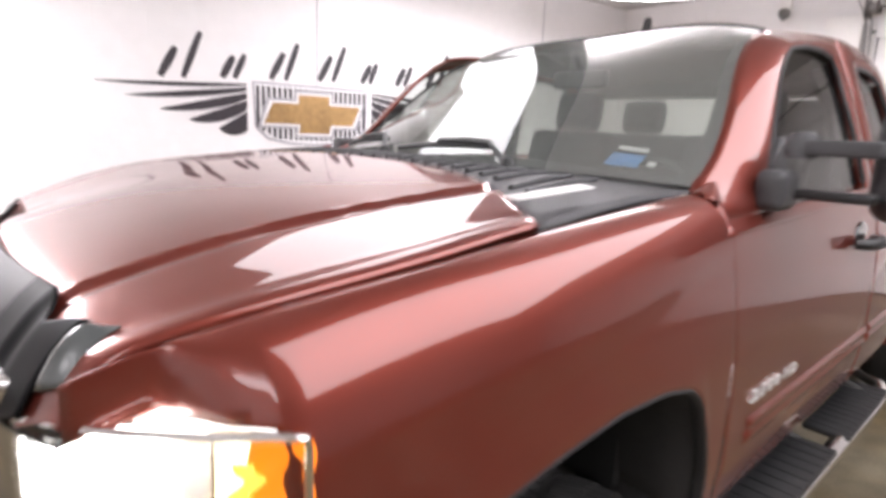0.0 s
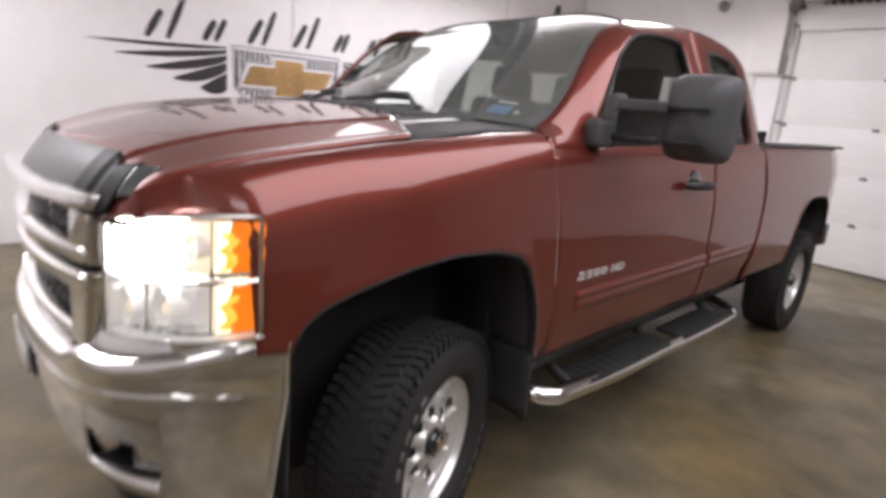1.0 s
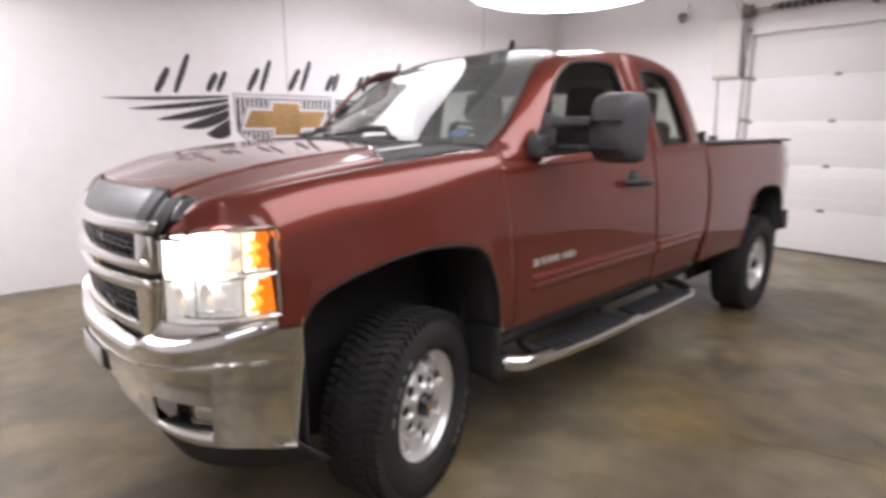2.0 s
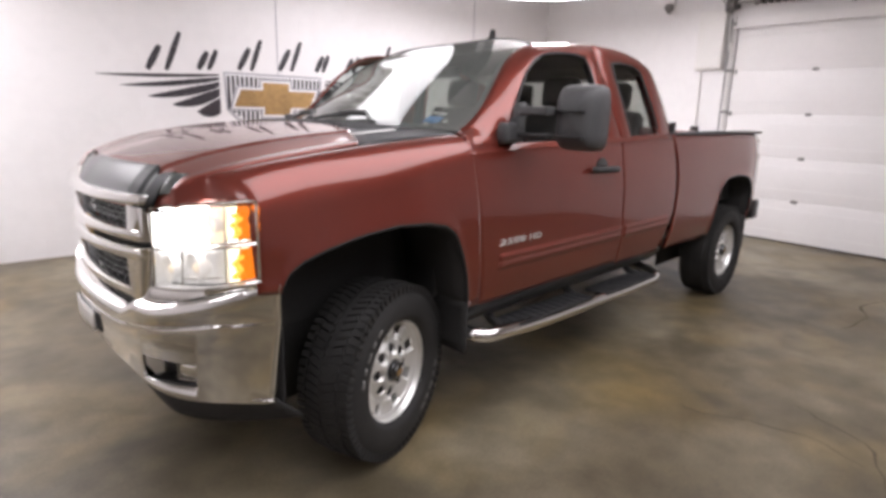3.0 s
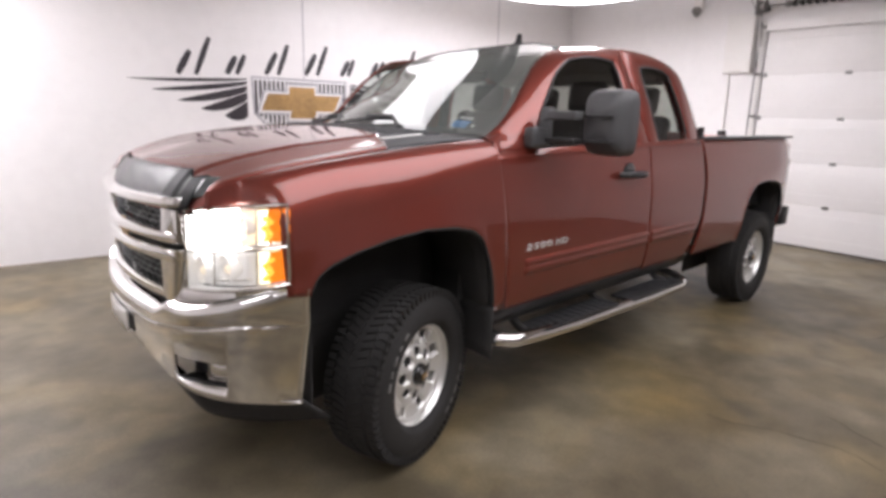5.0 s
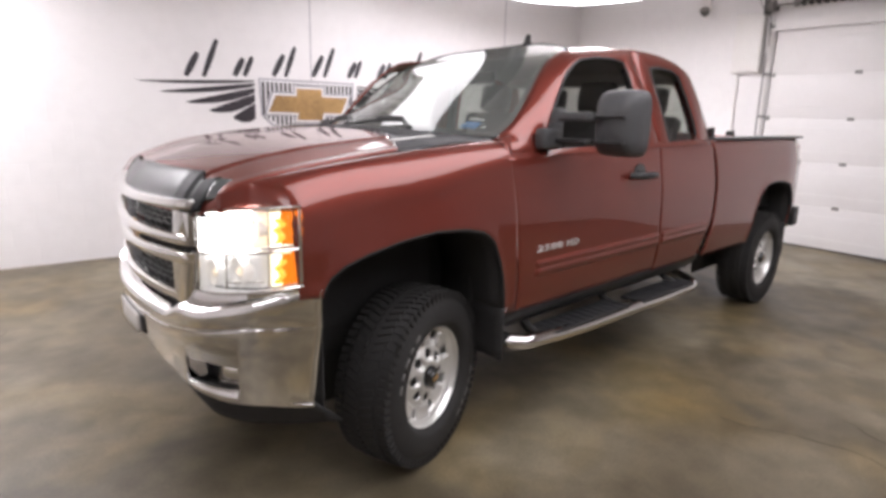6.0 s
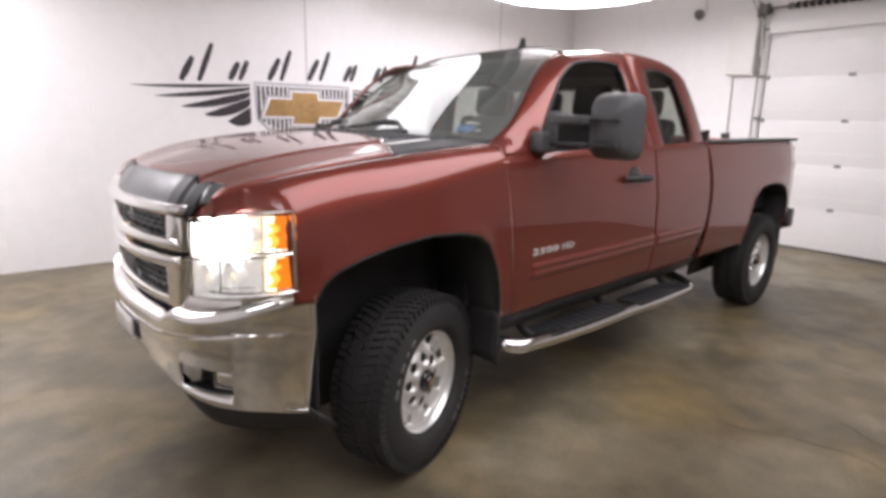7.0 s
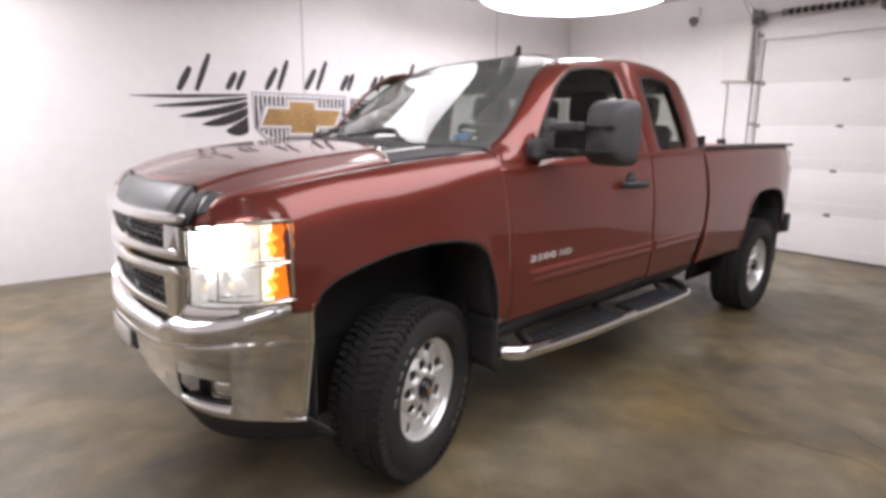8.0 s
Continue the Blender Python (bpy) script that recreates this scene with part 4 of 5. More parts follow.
        x = x_front(z) + (x_rear(z) - x_front(z)) * u
        z = zlow + (ztop(x) - zlow) * v
        y = half_width(x, z)
        if z > 1.25:
            y += (0.962 - half_width(x, 1.37) + 0.004) * smooth01(1.25, 1.37, z)
        return (x, side * y, z)
    edge = [0, 0.004, 0.012]
    us = edge + lin(0.02, 0.98, 30) + [0.988, 0.996, 1]
    def g(u, v):
        p = Vector(f(u, v))
        e = min(u, 1 - u)
        p.y -= side * 0.006 * (1 - min(1, e / 0.012)) ** 2
        return p
    return part(name, grid(g, us, lin(0, 1, 40), flip=side > 0), PAINT, parent, label, solid=0.03, offset=-1.0, angle=50)


def body_side(side, parent):
    top = curve([(0.3, 1.36), (1.0, 1.372), (1.7, 1.392), (2.45, 1.418)])
    d1 = door_skin(side, lambda z: 0.322 + 0.10 * (1.47 - z) / 0.83, lambda z: SEAM_LOW + 0.04 * (1.39 - z) / 0.77, top, 0.625, parent, "front_door", "maroon front door")
    d2 = door_skin(side, lambda z: SEAM_LOW + 0.006 + 0.04 * (1.39 - z) / 0.77, lambda z: 2.425 + 0.05 * math.sin(math.pi * min(1, max(0, (z - 0.62) / 0.8))) - 0.10 * max(0, (0.85 - z) / 0.25), top, 0.61, parent, "rear_door", "maroon rear half door")
    # side mouldings
    for door, a, b in ((d1, 0.52, 1.725), (d2, 1.755, 2.39)):
        def mo(u, v):
            x = a + (b - a) * u
            z = 0.783 + 0.085 * v
            bulge = 0.011 * (1 - (2 * v - 1) ** 4) * min(1, u / 0.015, (1 - u) / 0.015)
            groove = 0.006 * math.exp(-((v - 0.55) / 0.1) ** 2)
            return (x, side * (half_width(x, z) + 0.001 + bulge - groove), z)
        part("side_moulding", grid(mo, [0, 0.005, 0.015] + lin(0.03, 0.97, 16) + [0.985, 0.995, 1], lin(0, 1, 13), flip=side > 0), PAINT, door, "maroon side moulding", angle=70)
    # door handle over a flat disc, its recess's shade put into the colour
    part("door_handle", tube([(1.33, side * 1.0, 1.232), (1.345, side * 1.03, 1.232), (1.40, side * 1.045, 1.232), (1.50, side * 1.045, 1.229), (1.555, side * 1.03, 1.227), (1.57, side * 1.0, 1.227)],
                              lambda q: 0.017 + 0.004 * math.sin(math.pi * q), 10), BLACK_PLASTIC, d1, "black door handle")
    part("recess_shade_disc", lathe([(0.0, 0.0035), (0.056, 0.004), (0.064, 0.003), (0.066, -0.004)], 28, pose(1.45, side * (half_width(1.45, 1.23) - 0.001), 1.23, 90 if side < 0 else -90, 0, 0)),
         GLOSS_BLACK, d1, "flat dark disc for the shaded handle recess")
    # rocker sill
    def sill(u, v):
        x = 0.36 + (2.40 - 0.36) * u
        z = 0.625 - 0.10 * v
        return (x, side * (half_width(x, 0.64) - 0.012 - 0.07 * v * v), z)
    part("rocker_panel", grid(sill, lin(0, 1, 12), lin(0, 1, 8), flip=side < 0), BLACK_PLASTIC, parent, "dark rocker panel", solid=0.01)


def badge(side, parent):
    for word, a, b in (("2500", 0.0, 0.60), ("HD", 0.70, 1.0)):
        badge_word(side, parent, word, 0.525 + 0.335 * a, 0.525 + 0.335 * b)


def badge_word(side, parent, word, xa, xb):
    cu = bpy.data.curves.new("badge", "FONT")
    cu.body, cu.size, cu.extrude, cu.bevel_depth, cu.shear, cu.space_character = word, 0.066, 0.003, 0.0004, 0.12, 1.12
    ob = new("badge_text", cu)
    dg = bpy.context.evaluated_depsgraph_get()
    me = bpy.data.meshes.new_from_object(ob.evaluated_get(dg))
    bpy.data.objects.remove(ob)
    bm = bmesh.new()
    bm.from_mesh(me)
    xs = [v.co.x for v in bm.verts]
    k = (xb - xa) / (max(xs) - min(xs))
    x0 = min(xs)
    for v in bm.verts:
        if side < 0:
            v.co = Vector((xa + (v.co.x - x0) * k, -half_width(0.7, 0.92) - 0.004 - v.co.z, 0.908 + v.co.y * 0.64))
        else:
            v.co = Vector((1.385 - xb - (v.co.x - x0) * k + (xb - xa), half_width(0.7, 0.92) + 0.004 + v.co.z, 0.908 + v.co.y * 0.64))
    part("model_badge", bm, SILVER, parent, "raised silver lettering", angle=30)


# ---------------------------------------------------------------- nose
def headlamp(side, parent):
    Y0, Y1, Z0, Z1 = 0.628, 0.962, 0.90, 1.21
    h = part("headlamp", grid(lambda u, v: (nose(side * (Y0 + (Y1 - Y0) * u)) + 0.10 * (1 - 0.55 * u), side * (Y0 + (Y1 - Y0) * u) * (1 - 0.03 * u), Z0 + (Z1 - Z0) * v), lin(0, 1, 24), lin(0, 1, 10), flip=side > 0),
             REFLECTOR, parent, "lit twin-stacked headlamp with amber corner", solid=0.006)

    def P(u, v, out=0.0):
        y = Y0 + (Y1 - Y0) * u
        low, high = 0.898 + 0.018 * u + 0.040 * u ** 3, 1.188 + 0.040 * u
        y += 0.02 * (1 - u) * (v - 0.4)
        z = low + (high - low) * v
        return Vector((nose(side * y) - out, side * (y + out * 0.5 * max(0, u - 0.6)), z))

    us = [q ** 0.8 for q in lin(0, 1, 30)]
    lens = part("lens", grid(lambda u, v: P(u, v, 0.010 + 0.006 * math.sin(math.pi * v)), us, lin(0, 1, 16), flip=side > 0), LENS, h, "clear curved lamp lens", angle=80)
    lens.visible_shadow = False
    # chrome rim and the bar between the two stacks
    ring = [P(u, 1.0, 0.004) for u in us] + [P(1.0, v, 0.004) for v in lin(0.95, 0.05, 10)] + [P(u, 0.0, 0.004) for u in us[::-1]] + [P(0, v, 0.004) for v in lin(0.05, 0.95, 10)]
    part("lamp_rim", tube([tuple(p) for p in ring + [ring[0]]], 0.0055, 8, caps=False), CHROME, h, "chrome lamp surround")
    vm = 0.48
    part("divider", tube([tuple(P(u, vm, -0.004)) for u in us], 0.006, 8), CHROME, h, "chrome bar between the lamps")
    part("post", tube([tuple(P(0.715, v, -0.014)) for v in lin(0.02, 0.98, 6)], 0.004, 8), CHROME, h)
    # lit bulbs; bowls and reflectors glow themselves for the light they throw back
    ax = pose(0, 0, 0, 0, -90, 0)
    for u, v, r in ((0.14, 0.24, 0.045), (0.42, 0.26, 0.05), (0.60, 0.76, 0.032)):
        m = Matrix.Translation(P(u, v, -0.04)) @ ax
        part("bowl", lathe([(0.014, -0.03), (0.03, -0.025), (r * 0.8, 0.0), (r, 0.03), (r + 0.006, 0.03)], 24, m), LAMP_DIM, h, "faintly glowing lamp bowl")
        part("bulb", lathe([(0, 0.028), (0.010, 0.025), (0.017, 0.01), (0.017, -0.02)], 20, m), LAMP_WARM, h, "warm glowing bulb")
    part("lit_reflector", grid(lambda u, v: P(u, v, -0.010 - 0.02 * math.sin(math.pi * u)), lin(0.02, 0.52, 14), lin(0.52, 0.97, 8), flip=side > 0), LAMP_LIT, h, "glowing upper reflector", solid=0.004)
    part("warm_reflector", grid(lambda u, v: P(u, v, -0.03 - 0.006 * math.sin(v * 30)), lin(0.52, 0.70, 6), lin(0.54, 0.95, 12), flip=side > 0), LAMP_WARM, h, "warm glowing side reflector", solid=0.004)
    part("lower_reflector", grid(lambda u, v: P(u, v, -0.045 - 0.008 * math.cos(u * 60)), lin(0.02, 0.71, 24), lin(0.04, 0.46, 8), flip=side > 0), LAMP_DIM, h, "faintly glowing lower reflector", solid=0.004)
    part("lamp_cheek", grid(lambda d, v: P(0.012, v, 0.004 - 0.055 * d), lin(0, 1, 5), lin(0.02, 0.98, 12), flip=side > 0), LAMP_DIM, h, "faintly glowing inner cheek of the lamp", solid=0.003)
    part("lamp_floor", grid(lambda u, d: P(u, 0.02, 0.002 - 0.05 * d), lin(0.01, 0.98, 20), lin(0, 1, 5), flip=side < 0), LAMP_DIM, h, "faintly glowing floor of the lamp", solid=0.003)
    part("lower_step", grid(lambda u, v: P(u, 0.10 + 0.02 * v, -0.03 + 0.02 * v), lin(0.3, 0.64, 10), lin(0, 1, 4), flip=side > 0), CHROME, h, solid=0.006)
    part("post", tube([tuple(P(0.30, v, -0.015)) for v in lin(0.05, 0.46, 6)], 0.004, 8), CHROME, h)
    # amber corner blocks
    for v0, v1 in ((0.55, 0.95), (0.05, 0.44)):
        part("turn_signal", grid(lambda u, v: P(u, v, -0.012 + 0.003 * math.sin(v * 34) * math.sin(u * 60)), lin(0.82, 0.985, 12), lin(v0, v1, 24), flip=side > 0), AMBER, h, "glowing amber turn signal", solid=0.006)
        part("signal_core", grid(lambda u, v: P(u + 0.02 * math.sin(v * 41), v, -0.004 + 0.004 * math.sin(v * 70)), lin(0.80, 0.855, 4), lin(v0 + 0.03, v1 - 0.08, 16), flip=side > 0), AMBER_HOT, h, "yellow hot core of the signal", solid=0.003)
        part("white_strip", grid(lambda u, v: P(u, v, -0.022), lin(0.725, 0.81, 6), lin(v0, v1, 6), flip=side > 0), LAMP_STRIP, h, "bright strip beside the amber lens", solid=0.004)
    return h


def grille(parent):
    g = part("grille_backing", grid(lambda u, v: (nose(u) + 0.075, u, v), lin(-0.64, 0.64, 30), lin(0.83, 1.19, 6), flip=True), LINER, parent, "black grille backing", solid=0.01)

    # flat-faced chrome bars with rolled edges: z of the lower and upper edge at the middle, rise at the ends
    def bar(z0, z1, out, half, name, rise=0.0, label="chrome grille bar"):
        prof = [(0.0, 0.0), (0.0, 0.55), (0.04, 0.85), (0.14, 1.0), (0.5, 1.06), (0.86, 1.0), (0.96, 0.85), (1.0, 0.55), (1.0, 0.0)]
        def f(u, k):
            y = half * u
            v, o = prof[k]
            end = (1 - abs(u) ** 60) ** 0.5
            return (nose(y) - out * end * o + 0.030, y, z0 + (z1 - z0) * (0.5 + (v - 0.5) * (0.6 + 0.4 * end)) + rise * u * u)
        return part(name, grid(f, [math.copysign(abs(q) ** 0.6, q) for q in lin(-1, 1, 65)], range(len(prof)), flip=True), CHROME, g, label, angle=32)
    bar(1.176, 1.215, 0.066, 0.625, "top_bar", 0.012)
    bar(1.040, 1.088, 0.056, 0.612, "upper_frame_bar", 0.016)
    bar(0.966, 1.018, 0.056, 0.606, "lower_frame_bar", 0.020)
    bar(0.826, 0.864, 0.046, 0.560, "bottom_bar", 0.010)
    part("frame_gap", grid(lambda u, v: (nose(0.60 * u) + 0.018, 0.60 * u, 1.016 + 0.024 * v + 0.018 * u * u), lin(-1, 1, 31), lin(0, 1, 3), flip=True), LINER, g, "dark gap between the two grille frames", solid=0.004)
    for s in (-1, 1):
        for name, z0, z1, ya, yb, yc in (("upper_side_post", 1.062, 1.182, 0.478, 0.502, 0.618), ("lower_side_post", 0.838, 1.034, 0.468, 0.462, 0.606)):
            def up(u, v):
                z = z0 + (z1 - z0) * u
                yi = ya + (yb - ya) * u
                yo = yc - 0.035 * (1 - u) * (z0 < 0.9)
                y = yi + (yo - yi) * v
                return (nose(s * y) + 0.028 - 0.050 * min(1, v / 0.10, (1 - v) / 0.06) ** 0.5 + 0.010 * max(0, 0.3 - v), s * y, z)
            part(name, grid(up, lin(0, 1, 10), [0, 0.02, 0.05, 0.1, 0.2, 0.35, 0.55, 0.75, 0.9, 0.95, 0.98, 1], flip=s < 0), CHROME, g, "chrome side of the grille frame", angle=40)
    # honeycomb of six-sided cells, wider than high
    for z0, z1, half, rise in ((1.088, 1.178, 0.485, 0.010), (0.862, 0.970, 0.455, 0.012)):
        b = bmesh.new()
        ry, rz = 0.040, (z1 - z0) / 6.5
        for row in range(-1, 6):
            z = z0 + rz * (0.5 + 1.5 * row)
            for k in range(int(2 * half / (1.732 * ry)) + 1):
                y = -half + 1.732 * ry * (k + 0.5 * (row % 2))
                c = [(y + ry * math.sin(radians(a)), z + rz * math.cos(radians(a))) for a in (0, 60, 120, 180)]
                c = [(nose(cy) + 0.020, cy, cz + rise * (cy / half) ** 2) for cy, cz in c if z0 - 0.001 <= cz <= z1 + 0.001 and abs(cy) <= half + 0.01]
                for p, q in zip(c, c[1:]):
                    tube([p, (p[0] - 0.004, (p[1] + q[1]) / 2, (p[2] + q[2]) / 2), q], 0.0042, 5, b)
        part("grille_mesh", b, MESH_PLASTIC, g, "charcoal honeycomb grille mesh")
    # plain gold emblem
    em = plate([(-0.105, -0.03), (-0.04, -0.03), (-0.04, -0.055), (0.04, -0.055), (0.04, -0.03), (0.085, -0.03), (0.105, 0.03), (0.04, 0.03), (0.04, 0.055), (-0.04, 0.055), (-0.04, 0.03), (-0.085, 0.03)], 0.014, pose(-0.966, -0.07, 1.053, 90, 0, -90) @ Matrix.Scale(0.70, 4))
    part("emblem", em, GOLD, g, "gold emblem block on the grille", bevel=0.004)
    return g


def bumper_top(y):
    """Upper edge of the bumper's face, dipped under the grille."""
    a = abs(y)
    return 0.800 + 0.045 * smooth01(0.42, 0.56, a) + 0.082 * smooth01(0.60, 1.02, a)


def bumper_crease(y):
    return 0.722 + 0.078 * smooth01(0.30, 1.05, abs(y))


def bumper_low(y):
    return 0.578 - 0.092 * smooth01(0.12, 0.84, abs(y))


FOG = (0.572, 0.792, 0.548, 0.642)


def bumper(parent):
    Y = 0.974

    def f(y, k):
        zb, zc, zt = bumper_low(y), bumper_crease(y), bumper_top(y)
        a = abs(y)
        fa = max(FOG[2], zb + 0.016)
        prof = ((zb + 0.012, 0.060), (zb, 0.030), (zb + 0.005, 0.014), (fa, 0.007), (FOG[3] - 0.008 * smooth01(0.70, 0.80, a), 0.002), (zc - 0.014, 0.0), (zc - 0.004, 0.002), (zc, 0.009), (zc + 0.004, 0.004),
                (zc + 0.010, -0.003), (zc + (zt - zc) * 0.45, -0.006), (zt - 0.030, -0.004), (zt - 0.014, 0.002), (zt - 0.004, 0.014), (zt + 0.002, 0.034), (zt + 0.006, 0.075), (zt + 0.012, 0.15))
        z, d = prof[k]
        if k < 8:
            y *= 1 - 0.020 * max(0, (zc - z) / 0.3)
        d *= 1 - (0.9 if k < 15 else 0.8) * smooth01(0.80, 0.98, a)
        return (bumper_x(y) + d, y, z)

    n_prof = 17
    ys = sorted({round(v, 4) for q in lin(0, 1, 61) for v in (Y * q ** 0.75, -Y * q ** 0.75)} | {s * v for s in (-1, 1) for v in FOG[:2]})
    bm = bmesh.new()
    rows = [[bm.verts.new(f(y, k)) for k in range(n_prof)] for y in ys]
    for i in range(len(ys) - 1):
        yc = abs(ys[i] + ys[i + 1]) / 2
        for k in range(n_prof - 1):
            if FOG[0] < yc < FOG[1] and k == 3:
                continue
            bm.faces.new((rows[i][k], rows[i][k + 1], rows[i + 1][k + 1], rows[i + 1][k])[::-1])
    ob = part("front_bumper", bm, CHROME, parent, "polished chrome front bumper with a crisp crease", solid=0.012, offset=-1.0, angle=28)
    for s in (-1, 1):
        # fog lamp pocket: back, floor, roof and inner cheek
        span = FOG[1] - FOG[0]
        def pocket(u, v):
            y = FOG[0] - 0.02 + (span + 0.04) * u
            return (bumper_x(s * y) + 0.085, s * y, 0.525 + 0.135 * v)
        part("fog_pocket", grid(pocket, lin(0, 1, 10), lin(0, 1, 4), flip=s > 0), BLACK_PLASTIC, ob, "black fog lamp pocket", solid=0.006)
        for z, d in ((FOG[2] + 0.001, 0.004), (FOG[3] + 0.004, 0.004)):
            part("fog_shelf", grid(lambda u, v: (bumper_x(s * (FOG[0] + span * u)) + 0.016 + 0.07 * v, s * (FOG[0] + span * u), z - 0.004 * v), lin(0, 1, 10), lin(0, 1, 4), flip=s < 0), BLACK_PLASTIC, ob, "black shelf of the fog pocket", solid=d)
        y0, y1 = 0.690, 0.788
        fl = part("fog_lamp", grid(lambda u, v: (bumper_x(s * (y0 + (y1 - y0) * u)) + 0.046 - 0.016 * math.sin(math.pi * u) ** 0.5 * math.sin(math.pi * v) ** 0.5, s * (y0 + (y1 - y0) * u), 0.562 + 0.078 * v), lin(0, 1, 12), lin(0, 1, 10), flip=s > 0), REFLECTOR, ob, "clear rectangular fog lamp", solid=0.005, angle=60)
        part("fog_lens_rim", tube([(bumper_x(s * (y0 + (y1 - y0) * u)) + 0.040, s * (y0 + (y1 - y0) * u), 0.562 + 0.078 * v) for u, v in ((0, 0), (0.5, 0), (1, 0), (1, 1), (0.5, 1), (0, 1), (0, 0))], 0.004, 6), CHROME, fl)
    part("bumper_intake", grid(lambda y, z: (bumper_x(y) - 0.002, y, z), lin(-0.20, 0.20, 25), lin(0.628, 0.700, 5), flip=True), LINER, ob, "black centre air intake", solid=0.008)
    part("plate_holder", grid(lambda y, z: (bumper_x(y) - 0.012, y, z), lin(-0.155, 0.155, 13), lin(0.622, 0.704, 4), flip=True), CABINET, ob, "blank pale plate holder", solid=0.006)
    # air dam below
    def dam(y, v):
        a = abs(y)
        return (bumper_x(y) + 0.035 + 0.04 * v + 0.10 * smooth01(0.6, 0.95, a) * v, y, bumper_low(y) + 0.014 - (0.11 + 0.02 * smooth01(0.3, 0.8, a)) * v)
    part("air_dam", grid(dam, lin(-0.93, 0.93, 61), lin(0, 1, 6), flip=True), LINER, parent, "black air dam below the bumper", solid=0.012)
    # added sheets that block light and view between bumper and tyre
    for s in (-1, 1):
        part("gap_blocker", grid(lambda u, v: (-0.655 + 0.05 * u, s * (0.30 + 0.62 * u), 0.40 + 0.52 * v), lin(0, 1, 6), lin(0, 1, 6), flip=s > 0), LINER, parent, "black sheet added ahead of the wheel to block light", solid=0.01)
    # filler between bumper and lamps
    def fil(y, v):
        z = bumper_top(y) + 0.010
        return (bumper_x(y) + 0.07 + (nose(y) + 0.05 - bumper_x(y) - 0.07) * v, y, z + (min(0.90, z + 0.03) - z) * v)
    part("bumper_filler", grid(fil, lin(-0.92, 0.92, 61), lin(0, 1, 5), flip=False), GREY_PLASTIC, parent, "dark shelf between bumper and grille", solid=0.008)
    for s in (-1, 1):
        def brow(u, v):
            y = s * (0.56 + 0.40 * u)
            z0, z1 = bumper_top(y) + 0.004, 0.897 + 0.018 * u + 0.036 * u ** 3
            return (bumper_x(y) + 0.020 + (nose(y) + 0.004 - bumper_x(y) - 0.020) * v, y, z0 + (z1 - z0) * v ** 1.4)
        part("lamp_sill", grid(brow, lin(0, 1, 24), lin(0, 1, 8), flip=s < 0), CHROME, ob, "chrome sill under the headlamp", solid=0.005)
    return ob


# ---------------------------------------------------------------- wheels, undercarriage
def wheel_proto(width):
    """A wheel at the origin, its axis along local z (outer face at +z)."""
    w = thing("wheel", "", "")
    for key in ("label", "category"):
        if key in w:
            del w[key]
    R, h = 0.400, width / 2
    prof = [(0.228, h - 0.03), (0.244, h - 0.012), (0.252, h - 0.004), (0.265, h), (0.30, h + 0.002), (0.335, h - 0.004), (0.366, h - 0.018), (0.384, h - 0.035), (0.390, h - 0.06),
            (0.391, 0), (0.390, -h + 0.06), (0.366, -h + 0.018), (0.30, -h), (0.246, -h + 0.004), (0.222, -h + 0.03)]
    tb = lathe(prof, 96, close=False)
    tread = bmesh.new()
    n = 70
    for k in range(n):
        for row, (z0, z1, off) in enumerate(((h - 0.052, h - 0.012, 0), (0.012, h - 0.062, 0.5), (-h + 0.062, -0.012, 0.0), (-h + 0.012, -h + 0.052, 0.5))):
            a = 2 * math.pi * (k + off) / n
            sk = 0.35 if row in (1, 2) else 0.0
            wd = 0.0128 if row in (1, 2) else 0.0118
            lo = 0.386
            hi = R if row in (1, 2) else R - 0.006
            m = pose(0, 0, 0, 0, 0, math.degrees(a)) @ Matrix.Translation((0, 0, (z0 + z1) / 2)) @ pose(0, 0, 0, math.degrees(sk) * (1 if row == 1 else -1), 0, 0)
            box(lo, hi, -wd, wd, -(z1 - z0) / 2, (z1 - z0) / 2, tread, m)
    for k in range(70):
        box(0.356, 0.388, -0.009, 0.009, h - 0.03, h - 0.009, tread, pose(0, 0, 0, 0, 0, 360 * (k + 0.25) / 70))
    tagged(part("tread", tread, RUBBER, w, smooth=False), kind="stuff")
    part("tyre", tb, RUBBER, w, "black all-terrain tyre", angle=35)
    # sidewall marks as plain pale bars
    for a0 in (105, 285):
        for k, span in enumerate((7, 5, 8, 5, 7)):
            s = a0 + sum((7, 5, 8, 5, 7)[:k]) + 4 * k
            part("sidewall_mark", grid(lambda u, v: ((0.296 + 0.014 * v) * math.cos(radians(s + span * u)), (0.296 + 0.014 * v) * math.sin(radians(s + span * u)), h + 0.004 - 0.001 * v), lin(0, 1, 5), lin(0, 1, 3)), WHITE_LETTER, w, "pale outline mark on the sidewall", solid=0.002, offset=0)
    # rim barrel and lip, set back from the sidewall
    h -= 0.024
    part("rim", lathe([(0.212, -h + 0.05), (0.206, h - 0.08), (0.216, h - 0.04), (0.228, h - 0.018), (0.240, h + 0.002), (0.246, h - 0.004), (0.240, h - 0.020)], 72), ALLOY, w, "machined alloy rim", angle=50)
    # face: dished sheet with eight lug pockets between ribs, flat machined pads and small slots near the lip
    fz = curve([(0.045, h - 0.024), (0.07, h - 0.026), (0.096, h - 0.032), (0.122, h - 0.044), (0.145, h - 0.060), (0.18, h - 0.062), (0.205, h - 0.052), (0.222, h - 0.030)])
    rr = [0.045, 0.06, 0.068, 0.076, 0.084, 0.092, 0.100, 0.108, 0.116, 0.124, 0.132, 0.142, 0.152, 0.162, 0.170, 0.180, 0.190, 0.198, 0.208, 0.222]
    n = 192
    fb = bmesh.new()
    def face(k, r):
        q = (k % 24) / 24.0
